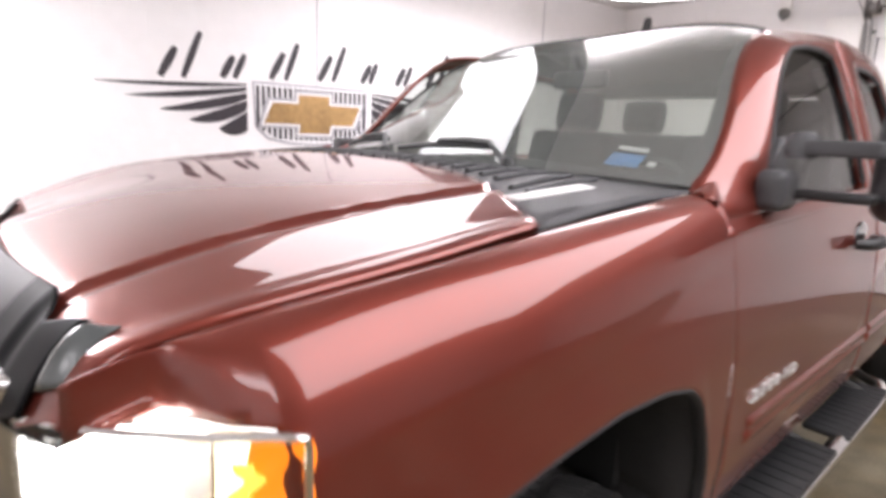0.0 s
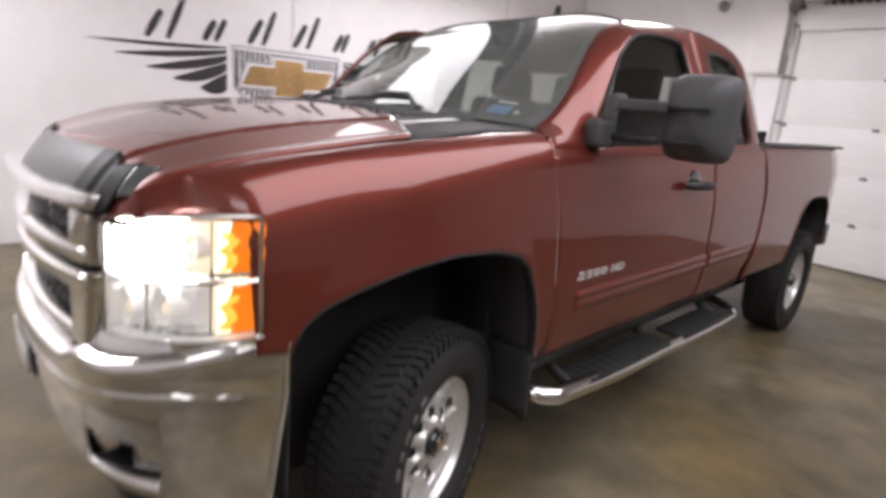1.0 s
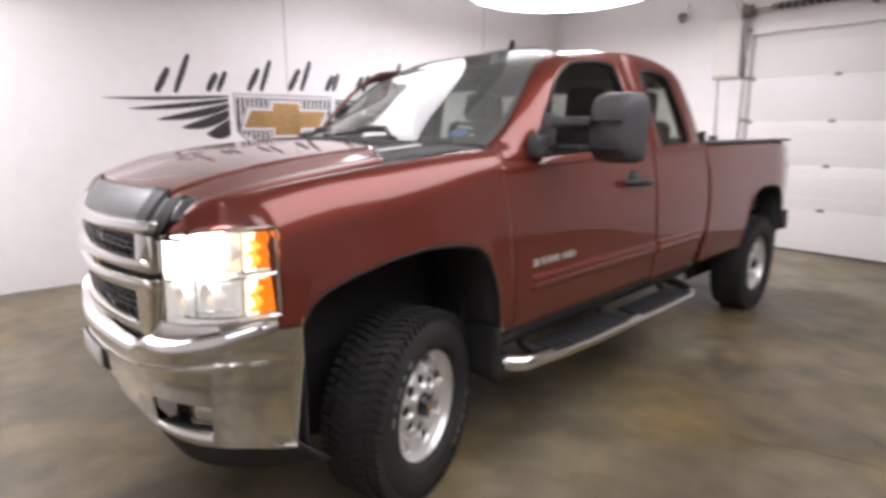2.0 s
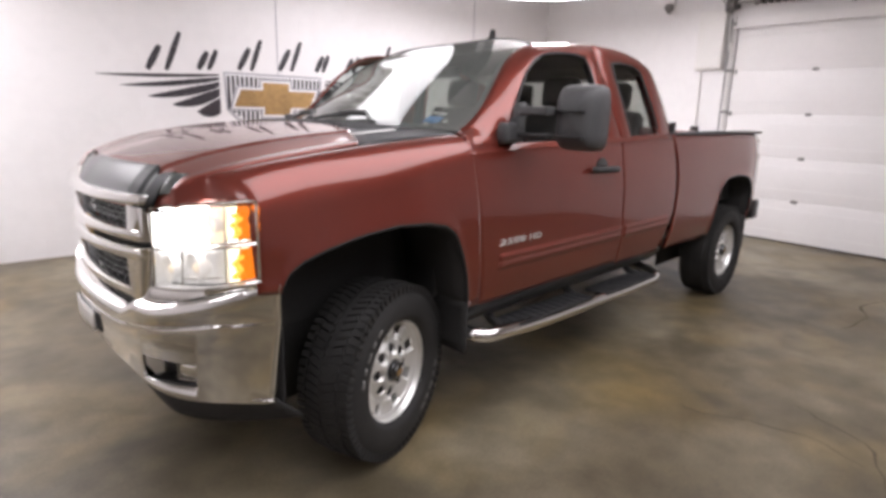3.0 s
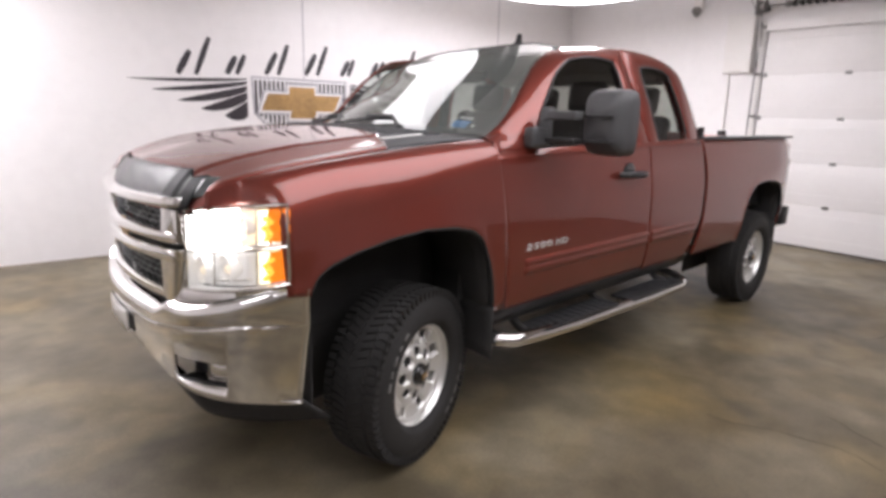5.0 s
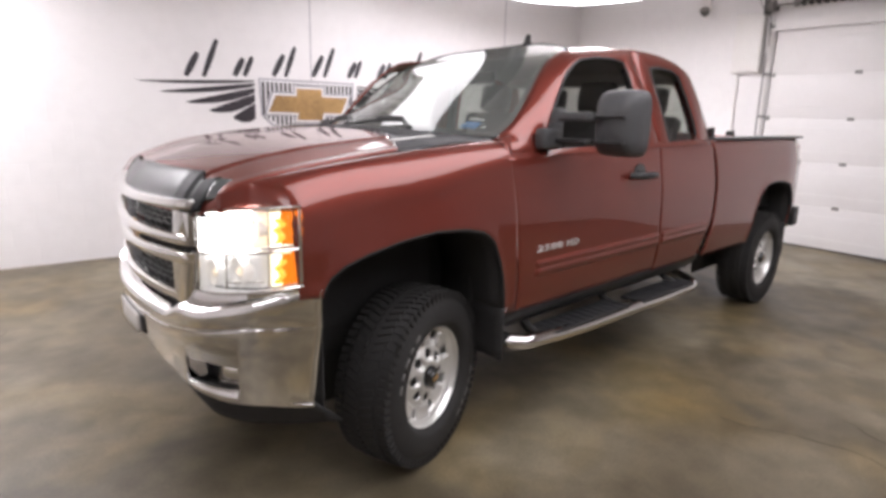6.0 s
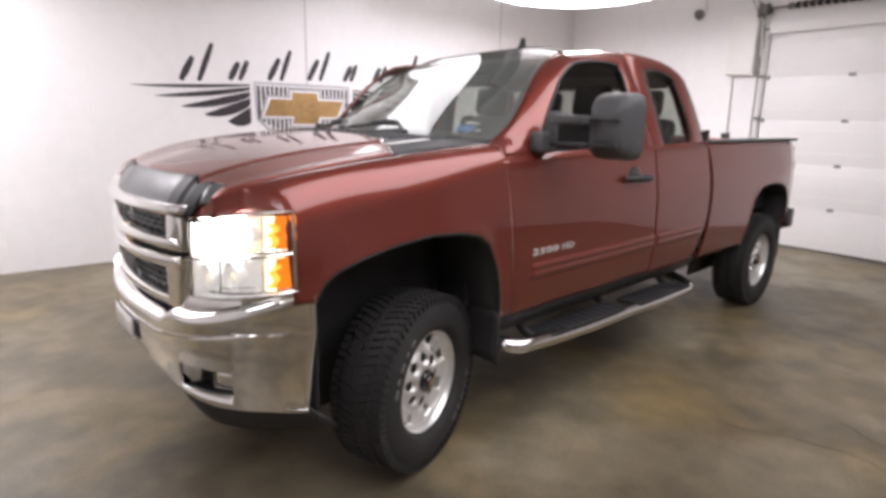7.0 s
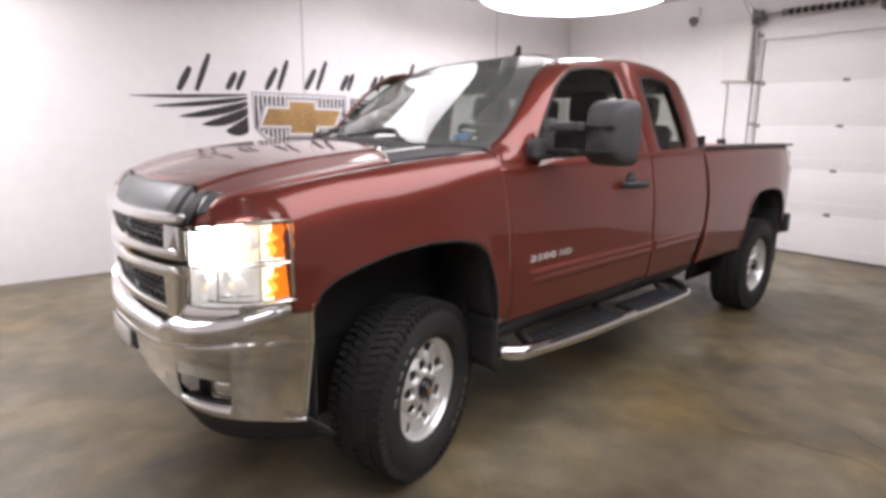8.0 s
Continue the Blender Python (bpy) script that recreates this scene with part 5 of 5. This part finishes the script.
        a = 2 * math.pi * k / n
        across = (q - 0.5) * radians(45) * r
        pocket = -0.020 * (1 - smooth01(0.65, 1.0, math.hypot((r - 0.097) / 0.030, across / 0.029)))
        e = min(q, 1 - q)
        pad = 0.011 * smooth01(0.20, 0.235, e) * smooth01(0.138, 0.150, r) * (1 - smooth01(0.198, 0.212, r)) * (1 + 2.2 * (q - 0.5))
        return (r * math.cos(a), r * math.sin(a), fz(r) + pocket + pad)
    rows = [[fb.verts.new(face(k, r)) for r in rr] for k in range(n)]
    for k in range(n):
        e = (k % 24 + 0.5) / 24
        for j in range(len(rr) - 1):
            rc = (rr[j] + rr[j + 1]) / 2
            if 0.160 < rc < 0.199 and min(e, 1 - e) < 0.15:
                continue
            a, b = rows[k], rows[(k + 1) % n]
            fb.faces.new((a[j], a[j + 1], b[j + 1], b[j]))
    part("rim_face", fb, ALLOY, w, "eight-lug machined wheel face", solid=0.012, offset=1.0, angle=22)
    part("brake_disc", lathe([(0.0, h - 0.10), (0.18, h - 0.10), (0.18, h - 0.125), (0.0, h - 0.125)], 40), STEEL_DARK, w, "dark brake disc")
    # dark discs put the shade of the lug pockets into the colour
    for k in range(8):
        a = radians(45 * k + 22.5)
        m = Matrix.Translation((0.097 * math.cos(a), 0.097 * math.sin(a), fz(0.097) - 0.0165))
        part("lug_shade", lathe([(0.0, 0.002), (0.021, 0.003), (0.024, 0.005), (0.024, -0.01)], 16, m), LINER, w, "dark disc for the shade in the lug recess")
        part("lug_nut", lathe([(0.0, 0.016), (0.007, 0.015), (0.010, 0.006), (0.010, 0.0)], 6, m), STEEL_DARK, w)
    part("hub_cap", lathe([(0.0, h + 0.002), (0.03, h + 0.0), (0.044, h - 0.006), (0.05, h - 0.018), (0.052, h - 0.045)], 32), GLOSS_BLACK, w, "gloss black hub cap")
    part("cap_disc", lathe([(0.0, h + 0.0065), (0.026, h + 0.005), (0.03, h - 0.001)], 24), GLOSS_BLACK, w, "black cap centre")
    part("cap_mark", plate([(-0.02, -0.008), (0.02, -0.008), (0.02, 0.008), (-0.02, 0.008)], 0.003, Matrix.Translation((0, 0, h + 0.0065))), GOLD, w, smooth=False)
    return w


def wheels(truck):
    f = wheel_proto(0.27)
    steer = 17
    f.parent = truck
    f.matrix_basis = Matrix.Translation((-0.07, -0.81, 0.400)) @ pose(0, 0, 0, 90, 0, steer) @ pose(0, 0, 0, 0, 0, 18)
    copy_thing(f, Matrix.Translation((-0.03, 0.81, 0.400)) @ pose(0, 0, 0, -90, 0, steer))
    copy_thing(f, Matrix.Translation((3.72, -0.862, 0.400)) @ pose(0, 0, 0, 90, 0, 0) @ pose(0, 0, 0, 0, 0, 55))
    copy_thing(f, Matrix.Translation((3.72, 0.862, 0.400)) @ pose(0, 0, 0, -90, 0, 0))


def wheelhouse(side, path, parent, x0, x1, yin):
    pts = resample([Vector((x, z, 0)) for x, z in path], 40)
    def f(i, v):
        p = pts[i]
        y = half_width(p.x, p.y) - 0.008
        return (p.x, side * (y + (yin - y) * v), p.y + 0.012 + 0.02 * v)
    part("wheelhouse_liner", grid(f, range(40), lin(0, 1, 5), flip=side > 0), LINER, parent, "black wheelhouse liner", solid=0.008, offset=0)
    # reaches low to block the lit floor on the far side
    part("inner_fender_wall", grid(lambda u, v: (x0 + (x1 - x0) * u, side * yin, 0.27 + 0.86 * v), lin(0, 1, 4), lin(0, 1, 4), flip=side > 0), LINER, parent, solid=0.01)
    lip = grid(lambda i, v: (pts[i].x, side * (half_width(pts[i].x, pts[i].y) + 0.006 - 0.03 * v), pts[i].y - 0.012 * math.sin(math.pi * v) + 0.004), range(40), lin(0, 1, 5), flip=side > 0)
    part("arch_trim", lip, LINER, parent, "black wheel arch edge", solid=0.006, offset=0)


def mudflap(side, x, y, z0, z1, w, parent, lean=0.0):
    def f(u, v):
        return (x + lean * v + 0.01 * math.sin(math.pi * u), side * (y - w * u), z1 + (z0 - z1) * v)
    part("mudflap", grid(f, lin(0, 1, 6), lin(0, 1, 6)), LINER, parent, "black rubber mudflap", solid=0.012, offset=0)


def step_bar(side, parent):
    y = side * 1.03
    pts = [(0.37, side * 0.80, 0.50), (0.37, side * 0.93, 0.492), (0.39, side * 1.0, 0.486), (0.44, side * 1.03, 0.478), (0.7, y, 0.458), (1.0, y, 0.444), (1.4, y, 0.442), (1.8, y, 0.432), (2.20, y, 0.436), (2.28, side * 1.005, 0.444),
           (2.32, side * 0.93, 0.456), (2.33, side * 0.80, 0.48)]
    fine = []
    for a, b in zip(pts, pts[1:]):
        fine += [Vector(a).lerp(Vector(b), q) for q in (0, 0.34, 0.67)]
    fine.append(Vector(pts[-1]))
    s = part("step_bar", tube(fine, 0.036, 16), CHROME, parent, "polished tubular side step", angle=60)
    # real pads, widened inward to stand in for the shaded gap
    for a, b, z in ((0.62, 1.36, 0.447), (1.52, 2.20, 0.433)):
        part("step_pad", soft_box(a, b, min(y - side * 0.13, y + side * 0.03), max(y - side * 0.13, y + side * 0.03), z + 0.018, z + 0.042, 0.010), BLACK_PLASTIC, s, "black ribbed step pad")
        for k in range(11):
            xx = a + 0.05 + (b - a - 0.1) * k / 10
            part("pad_rib", soft_box(xx - 0.006, xx + 0.006, min(y - side * 0.12, y + side * 0.024), max(y - side * 0.12, y + side * 0.024), z + 0.040, z + 0.046, 0.001, 1), BLACK_PLASTIC, s)
    for x in (0.62, 1.35, 2.10):
        part("bracket", tube([(x, side * 1.0, 0.45), (x, side * 0.9, 0.48), (x, side * 0.78, 0.58)], 0.024, 8), STEEL_DARK, s, "dark step bracket")
    return s


def tow_mirror(side, parent):
    m = part("mirror_base", soft_box(0.54, 0.66, min(side * 0.93, side * 1.0), max(side * 0.93, side * 1.0), 1.39, 1.49, 0.025, 3), GREY_PLASTIC, parent, "charcoal mirror mount on the door corner")
    sail = plate([(0.63, 1.388), (0.78, 1.388), (0.78, 1.57), (0.725, 1.57), (0.65, 1.47)], 0.02, pose(0, side * 0.915 + (0.01 if side < 0 else 0.01), 0, 90, 0, 0))
    part("sail_cover", sail, GREY_PLASTIC, m, "charcoal sail cover", bevel=0.006)
    def hull(u, v):
        # rounded slab: width across y, height along z, deeper at the middle of the front
        a = 2 * math.pi * u
        sx = abs(math.cos(a)) ** (2 / 5.0) * math.copysign(1, math.cos(a))
        sz = abs(math.sin(a)) ** (2 / 5.0) * math.copysign(1, math.sin(a))
        k = v
        grow = (1 - k ** 3.5) ** 0.5 if k < 1 else 0.0
        y = 1.228 + 0.116 * sx * grow
        z = 1.517 + 0.152 * sz * grow
        x = 0.855 - 0.16 * k 
        return (x, side * y, z)
    part("mirror_housing", grid(hull, lin(0, 1, 49), [0, 0.1, 0.25, 0.4, 0.55, 0.68, 0.78, 0.86, 0.92, 0.96, 0.985, 1.0], flip=side < 0), GREY_PLASTIC, m, "charcoal extended tow mirror housing", angle=60)
    part("mirror_glass", grid(lambda u, v: (0.862, side * (1.228 + 0.094 * u), 1.517 + 0.126 * v), lin(-1, 1, 5), lin(-1, 1, 5), flip=side > 0), CHROME, m, "mirror glass", solid=0.012, offset=0)
    part("housing_back", grid(lambda u, v: (0.852, side * (1.228 + 0.098 * u), 1.517 + 0.130 * v), lin(-1, 1, 3), lin(-1, 1, 3), flip=side > 0), BLACK_PLASTIC, m, solid=0.01)
    for z in ((1.545, 1.432) if side < 0 else (1.432,)):
        part("mirror_arm", soft_box(0.62, 0.69, min(side * 0.96, side * 1.16), max(side * 0.96, side * 1.16), z - (0.02 if z > 1.5 else 0.012), z + (0.02 if z > 1.5 else 0.012), 0.009, 3), GREY_PLASTIC if z > 1.5 else BLACK_PLASTIC, m, "charcoal mirror arm" if z > 1.5 else "thin black lower mirror arm")
        # groove that the arm leaves across the housing
        part("arm_rail", soft_box(0.69, 0.72, min(side * 1.13, side * 1.30), max(side * 1.13, side * 1.30), z - 0.006, z + 0.006, 0.003), BLACK_PLASTIC, m)
    if side > 0:
        hinge = Matrix.Translation((0.65, 0.99, 0)) @ pose(0, 0, 0, 0, 0, -78) @ Matrix.Translation((-0.65, -0.99, 0))
        for ob in m.children:
            if ob.name.split(".")[0] in ("mirror_housing", "mirror_glass", "housing_back", "mirror_arm", "arm_rail"):
                ob.matrix_basis = hinge
    part("pivot", lathe([(0, 0.035), (0.026, 0.033), (0.034, 0.02), (0.034, -0.03), (0, -0.03)], 20, Matrix.Translation((0.65, side * 0.99, 1.548 if side < 0 else 1.44))), GREY_PLASTIC, m)
    return m


def undercarriage(truck):
    part("underbody", soft_box(-0.80, 4.35, -0.60, 0.60, 0.50, 0.66, 0.03), LINER, truck, "dark underbody")
    # unseen rails and boxes added to keep light off the floor below
    for y in (-0.46, 0.46):
        part("frame_rail", soft_box(-0.70, 4.36, y - 0.05, y + 0.05, 0.36, 0.52, 0.015), LINER, truck, "black steel frame rail")
    part("cab_underside", soft_box(0.40, 2.42, -0.90, 0.90, 0.515, 0.60, 0.02), LINER, truck, "black underside of the cab")
    part("transmission", soft_box(0.1, 1.3, -0.22, 0.22, 0.33, 0.56, 0.06, 3), STEEL_DARK, truck, "dark gearbox under the cab")
    part("fuel_tank", soft_box(1.35, 2.5, -0.42, 0.10, 0.34, 0.56, 0.05, 3), LINER, truck, "black fuel tank")
    part("engine_bay_tub", soft_box(-0.78, 0.20, -0.62, 0.62, 0.62, 1.15, 0.03), LINER, truck, "dark engine bay")
    part("front_axle", tube([(-0.03, y, 0.39) for y in lin(-0.74, 0.74, 5)], 0.05, 10), STEEL_DARK, truck, "dark front axle")
    part("rear_axle", tube([(3.70, y, 0.39) for y in lin(-0.76, 0.76, 5)], 0.06, 10), STEEL_DARK, truck, "dark rear axle")
    part("differential", lathe([(0, -0.15), (0.1, -0.12), (0.16, 0), (0.1, 0.12), (0, 0.15)], 20, pose(3.70, 0, 0.39, 0, 90, 0)), STEEL_DARK, truck)
    part("exhaust", tube([(2.2, -0.45, 0.5), (2.6, -0.62, 0.52), (3.1, -0.62, 0.55), (4.3, -0.6, 0.5)], 0.035, 10), GALV, truck, "grey exhaust pipe")
    part("shock_absorber", tube([(3.05, -0.66, 0.55), (2.62, -0.80, 0.56)], 0.03, 10), GALV, truck)
    part("cab_floor", box(0.35, 2.44, -0.93, 0.93, 0.60, 0.64), LINER, truck, smooth=False)
    part("firewall", box(0.30, 0.33, -0.78, 0.78, 0.64, 1.40), LINER, truck, smooth=False)


def bed(truck):
    X0, X1 = 2.497, 4.43
    top = 1.418
    for side in (-1, 1):
        arch = resample([Vector((x, z, 0)) for x, z in REAR_ARCH], 56)
        low = [(X0 - 0.03, 0.60), (X0 - 0.026, 0.60), (X0 - 0.018, 0.60), (2.55, 0.60), (2.67, 0.60), (2.8, 0.60), (3.0, 0.595), (3.2, 0.598)]
        cols = low + [(p.x, p.y) for p in arch] + [(4.26, 0.63), (4.33, 0.66), (X1 - 0.012, 0.70), (X1, 0.705)]
        def point(x, z0, v):
            z = z0 + (top - z0) * v
            lean = 0.0
            if x < 2.95:
                lean = 0.05 * math.sin(math.pi * min(1, max(0, (z - 0.60) / 0.8))) * (2.95 - x) / 0.45
            y = half_width(x, z) - 0.012 * max(0, (z - 1.36) / 0.06) ** 2 + 0.02 * smooth01(1.02, 1.42, z) * 0.3
            y += 0.005 * math.exp(-((z - z0) / 0.05) ** 2) * (3.2 < x < 4.26)
            y -= 0.05 * smooth01(X1 - 0.06, X1, x)
            return (x + lean, side * y, z)
        vs = lin(0, 0.8, 24) + lin(0.8, 1, 14)[1:]
        sd = part("bed_side", grid(lambda i, v: point(*cols[i], v), range(len(cols)), vs, flip=side > 0), PAINT, truck, "maroon pickup bed side", solid=0.02, offset=-1.0, angle=50)
        part("rail_cap", soft_box(X0 - 0.0, X1 - 0.11, min(side * 0.80, side * 0.962), max(side * 0.80, side * 0.962), 1.412, 1.432, 0.009, 3), GREY_PLASTIC, sd, "charcoal bed rail cap")
        part("inner_side", box(X0, X1 - 0.03, side * 0.78 - 0.01, side * 0.78 + 0.01, 0.80, 1.41), BLACK_PLASTIC, sd, smooth=False)
        part("tail_lamp", soft_box(X1 - 0.075, X1 + 0.012, min(side * 0.80, side * 0.918), max(side * 0.80, side * 0.918), 1.04, 1.36, 0.02, 3), RED_LENS, truck, "red tail lamp")
        wheelhouse(side, REAR_ARCH, truck, 3.2, 4.3, 0.60)
        mudflap(side, 4.20, 0.96, 0.36, 0.66, 0.27, truck, 0.01)
    part("marker_badge", soft_box(4.24, 4.36, -0.955 - 0.006, -0.955 + 0.004, 1.17, 1.225, 0.003), RED_LENS, truck, "small red badge mark on the bed")
    part("bed_floor", box(X0, X1 - 0.03, -0.78, 0.78, 0.80, 0.84), BLACK_PLASTIC, truck, smooth=False)
    part("bed_front", soft_box(X0, X0 + 0.03, -0.93, 0.93, 0.62, 1.40, 0.01), PAINT, truck, "maroon front wall of the bed")
    part("tailgate", soft_box(X1 - 0.035, X1 + 0.03, -0.80, 0.80, 0.74, 1.410, 0.02, 3), PAINT, truck, "maroon tailgate")
    rb = part("rear_bumper", soft_box(X1 + 0.02, X1 + 0.14, -0.92, 0.92, 0.58, 0.72, 0.03, 3), CHROME, truck, "chrome rear step bumper")
    part("bumper_end", soft_box(X1 + 0.0, X1 + 0.13, -0.955, -0.90, 0.60, 0.78, 0.02, 3), BLACK_PLASTIC, rb, "black bumper end cap")
    part("bumper_end", soft_box(X1 + 0.0, X1 + 0.13, 0.90, 0.955, 0.60, 0.78, 0.02, 3), BLACK_PLASTIC, rb, "black bumper end cap")
    # stake-pocket anchor
    part("cargo_anchor", soft_box(2.515, 2.55, -0.92, -0.88, 1.432, 1.50, 0.008), BLACK_PLASTIC, truck, "black cargo anchor on the rail")


def seat(x, y, w, parent, bench=False):
    s = part("seat", soft_box(x, x + 0.50, y - w / 2, y + w / 2, 0.90, 1.06, 0.05, 3), CLOTH, parent, "charcoal cloth seat")
    part("seat_base", box(x + 0.05, x + 0.45, y - w / 2 + 0.05, y + w / 2 - 0.05, 0.64, 0.92), BLACK_PLASTIC, s, smooth=False)
    part("backrest", soft_box(-0.07, 0.07, -w / 2, w / 2, 0.0, 0.58, 0.05, 3, Matrix.Translation((x + 0.50, y, 1.0)) @ pose(0, 0, 0, 0, 14, 0)), CLOTH, s)
    for yy in ((y,) if not bench else (y - w * 0.32, y + w * 0.32)):
        part("headrest", soft_box(-0.055, 0.055, -0.13, 0.13, 0.0, 0.20, 0.05, 3, Matrix.Translation((x + 0.645, yy, 1.575)) @ pose(0, 0, 0, 0, 8, 0)), CLOTH, s, "dark padded headrest")
        for dy in (-0.05, 0.05):
            part("headrest_post", tube([(x + 0.63, yy + dy, 1.53), (x + 0.645, yy + dy, 1.60)], 0.007, 6), CHROME, s)


def interior(truck):
    def dash(u, y):
        x0 = ws_point(0, y / 0.85)[0] + 0.03
        q = u
        if q < 0.7:
            return (x0 + (0.80 - x0) * q / 0.7, y, 1.435 - 0.03 * (q / 0.7) + 0.02 * math.sin(math.pi * q))
        return (0.80 + 0.04 * (q - 0.7) / 0.3, y, 1.405 - 0.35 * ((q - 0.7) / 0.3) ** 0.8)
    part("dashboard", grid(dash, lin(0, 1, 24), lin(-0.84, 0.84, 31), flip=True), DASH, truck, "dark grey dashboard", solid=0.02)
    seat(1.12, -0.45, 0.52, truck)
    seat(1.12, 0.45, 0.52, truck)
    seat(1.82, 0.0, 1.4, truck, True)
    sw = part("steering_wheel", lathe([(0.185, -0.012), (0.2, -0.016), (0.21, 0), (0.2, 0.016), (0.185, 0.012)], 40, Matrix.Translation((0.93, -0.42, 1.30)) @ pose(0, 0, 0, 0, -62, 0), close=True), BLACK_PLASTIC, truck, "black steering wheel")
    part("wheel_hub", lathe([(0, 0.03), (0.07, 0.02), (0.09, -0.02)], 20, Matrix.Translation((0.93, -0.42, 1.30)) @ pose(0, 0, 0, 0, -62, 0)), BLACK_PLASTIC, sw)
    part("wheel_spoke", box(-0.02, 0.02, -0.19, 0.19, -0.01, 0.01, None, Matrix.Translation((0.93, -0.42, 1.30)) @ pose(0, 0, 0, 0, -62, 0)), BLACK_PLASTIC, sw, smooth=False)
    part("steering_column", tube([(0.93, -0.42, 1.30), (0.72, -0.42, 1.18)], 0.05, 10), BLACK_PLASTIC, sw)
    # headliner
    def hl(u, s):
        x = 1.10 + 1.16 * u
        z = roof_edge_z(x) - 0.055
        return (x + (0.0 if u > 0.1 else 0.12 * (1 - s * s)), s * (glass_y(x, z) - 0.05), z + 0.05 * (1 - s * s))
    part("headliner", grid(hl, lin(0, 1, 16), lin(-1, 1, 15), flip=False), LINING, truck, "grey cloth headliner", solid=0.01)
    # box added to stop light leaking between roof and cab back
    part("leak_block", soft_box(2.20, 2.345, -0.70, 0.70, 1.775, 1.865, 0.02), LINING, truck, "grey box added at the rear roof edge against leaking light")
    rv = part("rear_view_mirror", soft_box(1.10, 1.13, -0.13, 0.13, 1.74, 1.81, 0.012, 3), BLACK_PLASTIC, truck, "black rear-view mirror")
    part("mirror_stalk", tube([(1.12, 0, 1.80), (1.07, 0, 1.865)], 0.01, 8), BLACK_PLASTIC, rv)
    for side in (-1, 1):
        v = soft_box(-0.08, 0.08, -0.2, 0.2, -0.008, 0.008, 0.006, 2, Matrix.Translation((1.20, side * 0.40, 1.875)) @ pose(0, 0, 0, 0, 12, 0))
        part("sun_visor", v, LINING, truck, "grey sun visor")
        # inner door trim and pillar linings
        part("inner_trim", grid(lambda u, w: (0.55 + 1.83 * u, side * 0.905, 0.66 + 0.72 * w), lin(0, 1, 8), lin(0, 1, 4), flip=side < 0), DASH, truck, "dark inner door trim", solid=0.02)
        part("pillar_lining", tube([(1.69, side * 0.86, 1.40), (1.66, side * 0.80, 1.65), (1.64, side * 0.72, 1.84)], 0.035, 8), BLACK_PLASTIC, truck)
        part("seat_belt", grid(lambda u, w: (1.60 + 0.03 * w, side * (0.85 - 0.07 * u), 1.2 + 0.6 * u), lin(0, 1, 6), lin(0, 1, 2)), BLACK_PLASTIC, truck, "black seat belt", solid=0.003)
    # inspection stickers inside the glass
    for s, v, w, h, mat, label in ((-0.78, 0.075, 0.085, 0.06, BLUE_PAPER, "blue inspection sticker"), (-0.78, 0.155, 0.08, 0.018, PAPER, "white sticker strip"), (-0.86, 0.09, 0.02, 0.02, PAPER, "small white tag")):
        def st(a, b):
            p = Vector(ws_point(v, s + 0.0)) + Vector((0.008, 0, -0.006))
            t1 = (Vector(ws_point(v, s + 0.05)) - Vector(ws_point(v, s - 0.05))).normalized()
            t2 = (Vector(ws_point(min(1, v + 0.1), s)) - Vector(ws_point(v, s))).normalized()
            return p + t1 * (a * w) + t2 * (b * h)
        part("sticker", grid(st, lin(-0.5, 0.5, 2), lin(0, 1, 2)), mat, truck, label, solid=0.001)


def wipers(truck, cowl_f):
    for py, y0, y1 in ((-0.42, -0.30, 0.08), (0.14, 0.26, 0.66)):
        pts = []
        for k in range(11):
            q = k / 10
            y = y0 + (y1 - y0) * q
            pts.append(Vector(ws_point(0.065 - 0.05 * q, y / 0.85)) + Vector((-0.014, 0, 0.012 + 0.006 * math.sin(math.pi * q))))
        w = part("wiper", tube(pts, 0.010, 8), BLACK_PLASTIC, truck, "black windshield wiper")
        piv = Vector(ws_point(0.0, py / 0.85)) + Vector((-0.03, 0, 0.005))
        part("wiper_arm", tube([tuple(piv), tuple(pts[0] + Vector((-0.012, 0, 0.012))), tuple(pts[2] + Vector((-0.006, 0, 0.014))), tuple(pts[5] + Vector((-0.004, 0, 0.012)))], 0.010, 8), BLACK_PLASTIC, w)
        part("wiper_pivot", lathe([(0, 0.02), (0.016, 0.018), (0.022, 0.0)], 16, Matrix.Translation(piv)), BLACK_PLASTIC, w)


def pickup():
    t = thing("pickup_truck", "glossy maroon extended-cab pickup truck with lit headlamps", "pickup truck")
    hood(t)
    cf = cowl(t)[1]
    cab(t)
    # white label on the cowl corner
    ex = Vector((1, -0.17, 0.10)).normalized()
    ey = Vector((0.17, 1, 0.06)).normalized()
    q = min(lin(0, 1, 41), key=lambda k: abs(cf(k, -0.775)[0] + 0.06))
    o = Vector(cf(q, -0.775)) + Vector((0, 0, 0.026))
    part("cowl_label", grid(lambda u, v: o + ex * (0.20 * u) + ey * (0.045 * v), lin(-0.5, 0.5, 3), lin(-0.5, 0.5, 3)), PAPER, t, "white paper label lying on the cowl", solid=0.002)
    for side in (-1, 1):
        fender(side, t)
        body_side(side, t)
        headlamp(side, t)
        wheelhouse(side, FRONT_ARCH, t, -0.70, 0.36, 0.58)
        mudflap(side, 0.33, 0.985, 0.40, 0.66, 0.30, t, -0.005)
        step_bar(side, t)
        tow_mirror(side, t)
        badge(side, t)
    grille(t)
    bumper(t)
    undercarriage(t)
    bed(t)
    interior(t)
    wipers(t, cf)
    wheels(t)
    return t


# ---------------------------------------------------------------- build
room()
garage_door()
wall_box()
reflected_beam()
floor_cracks()
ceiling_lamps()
sign()
pickup()
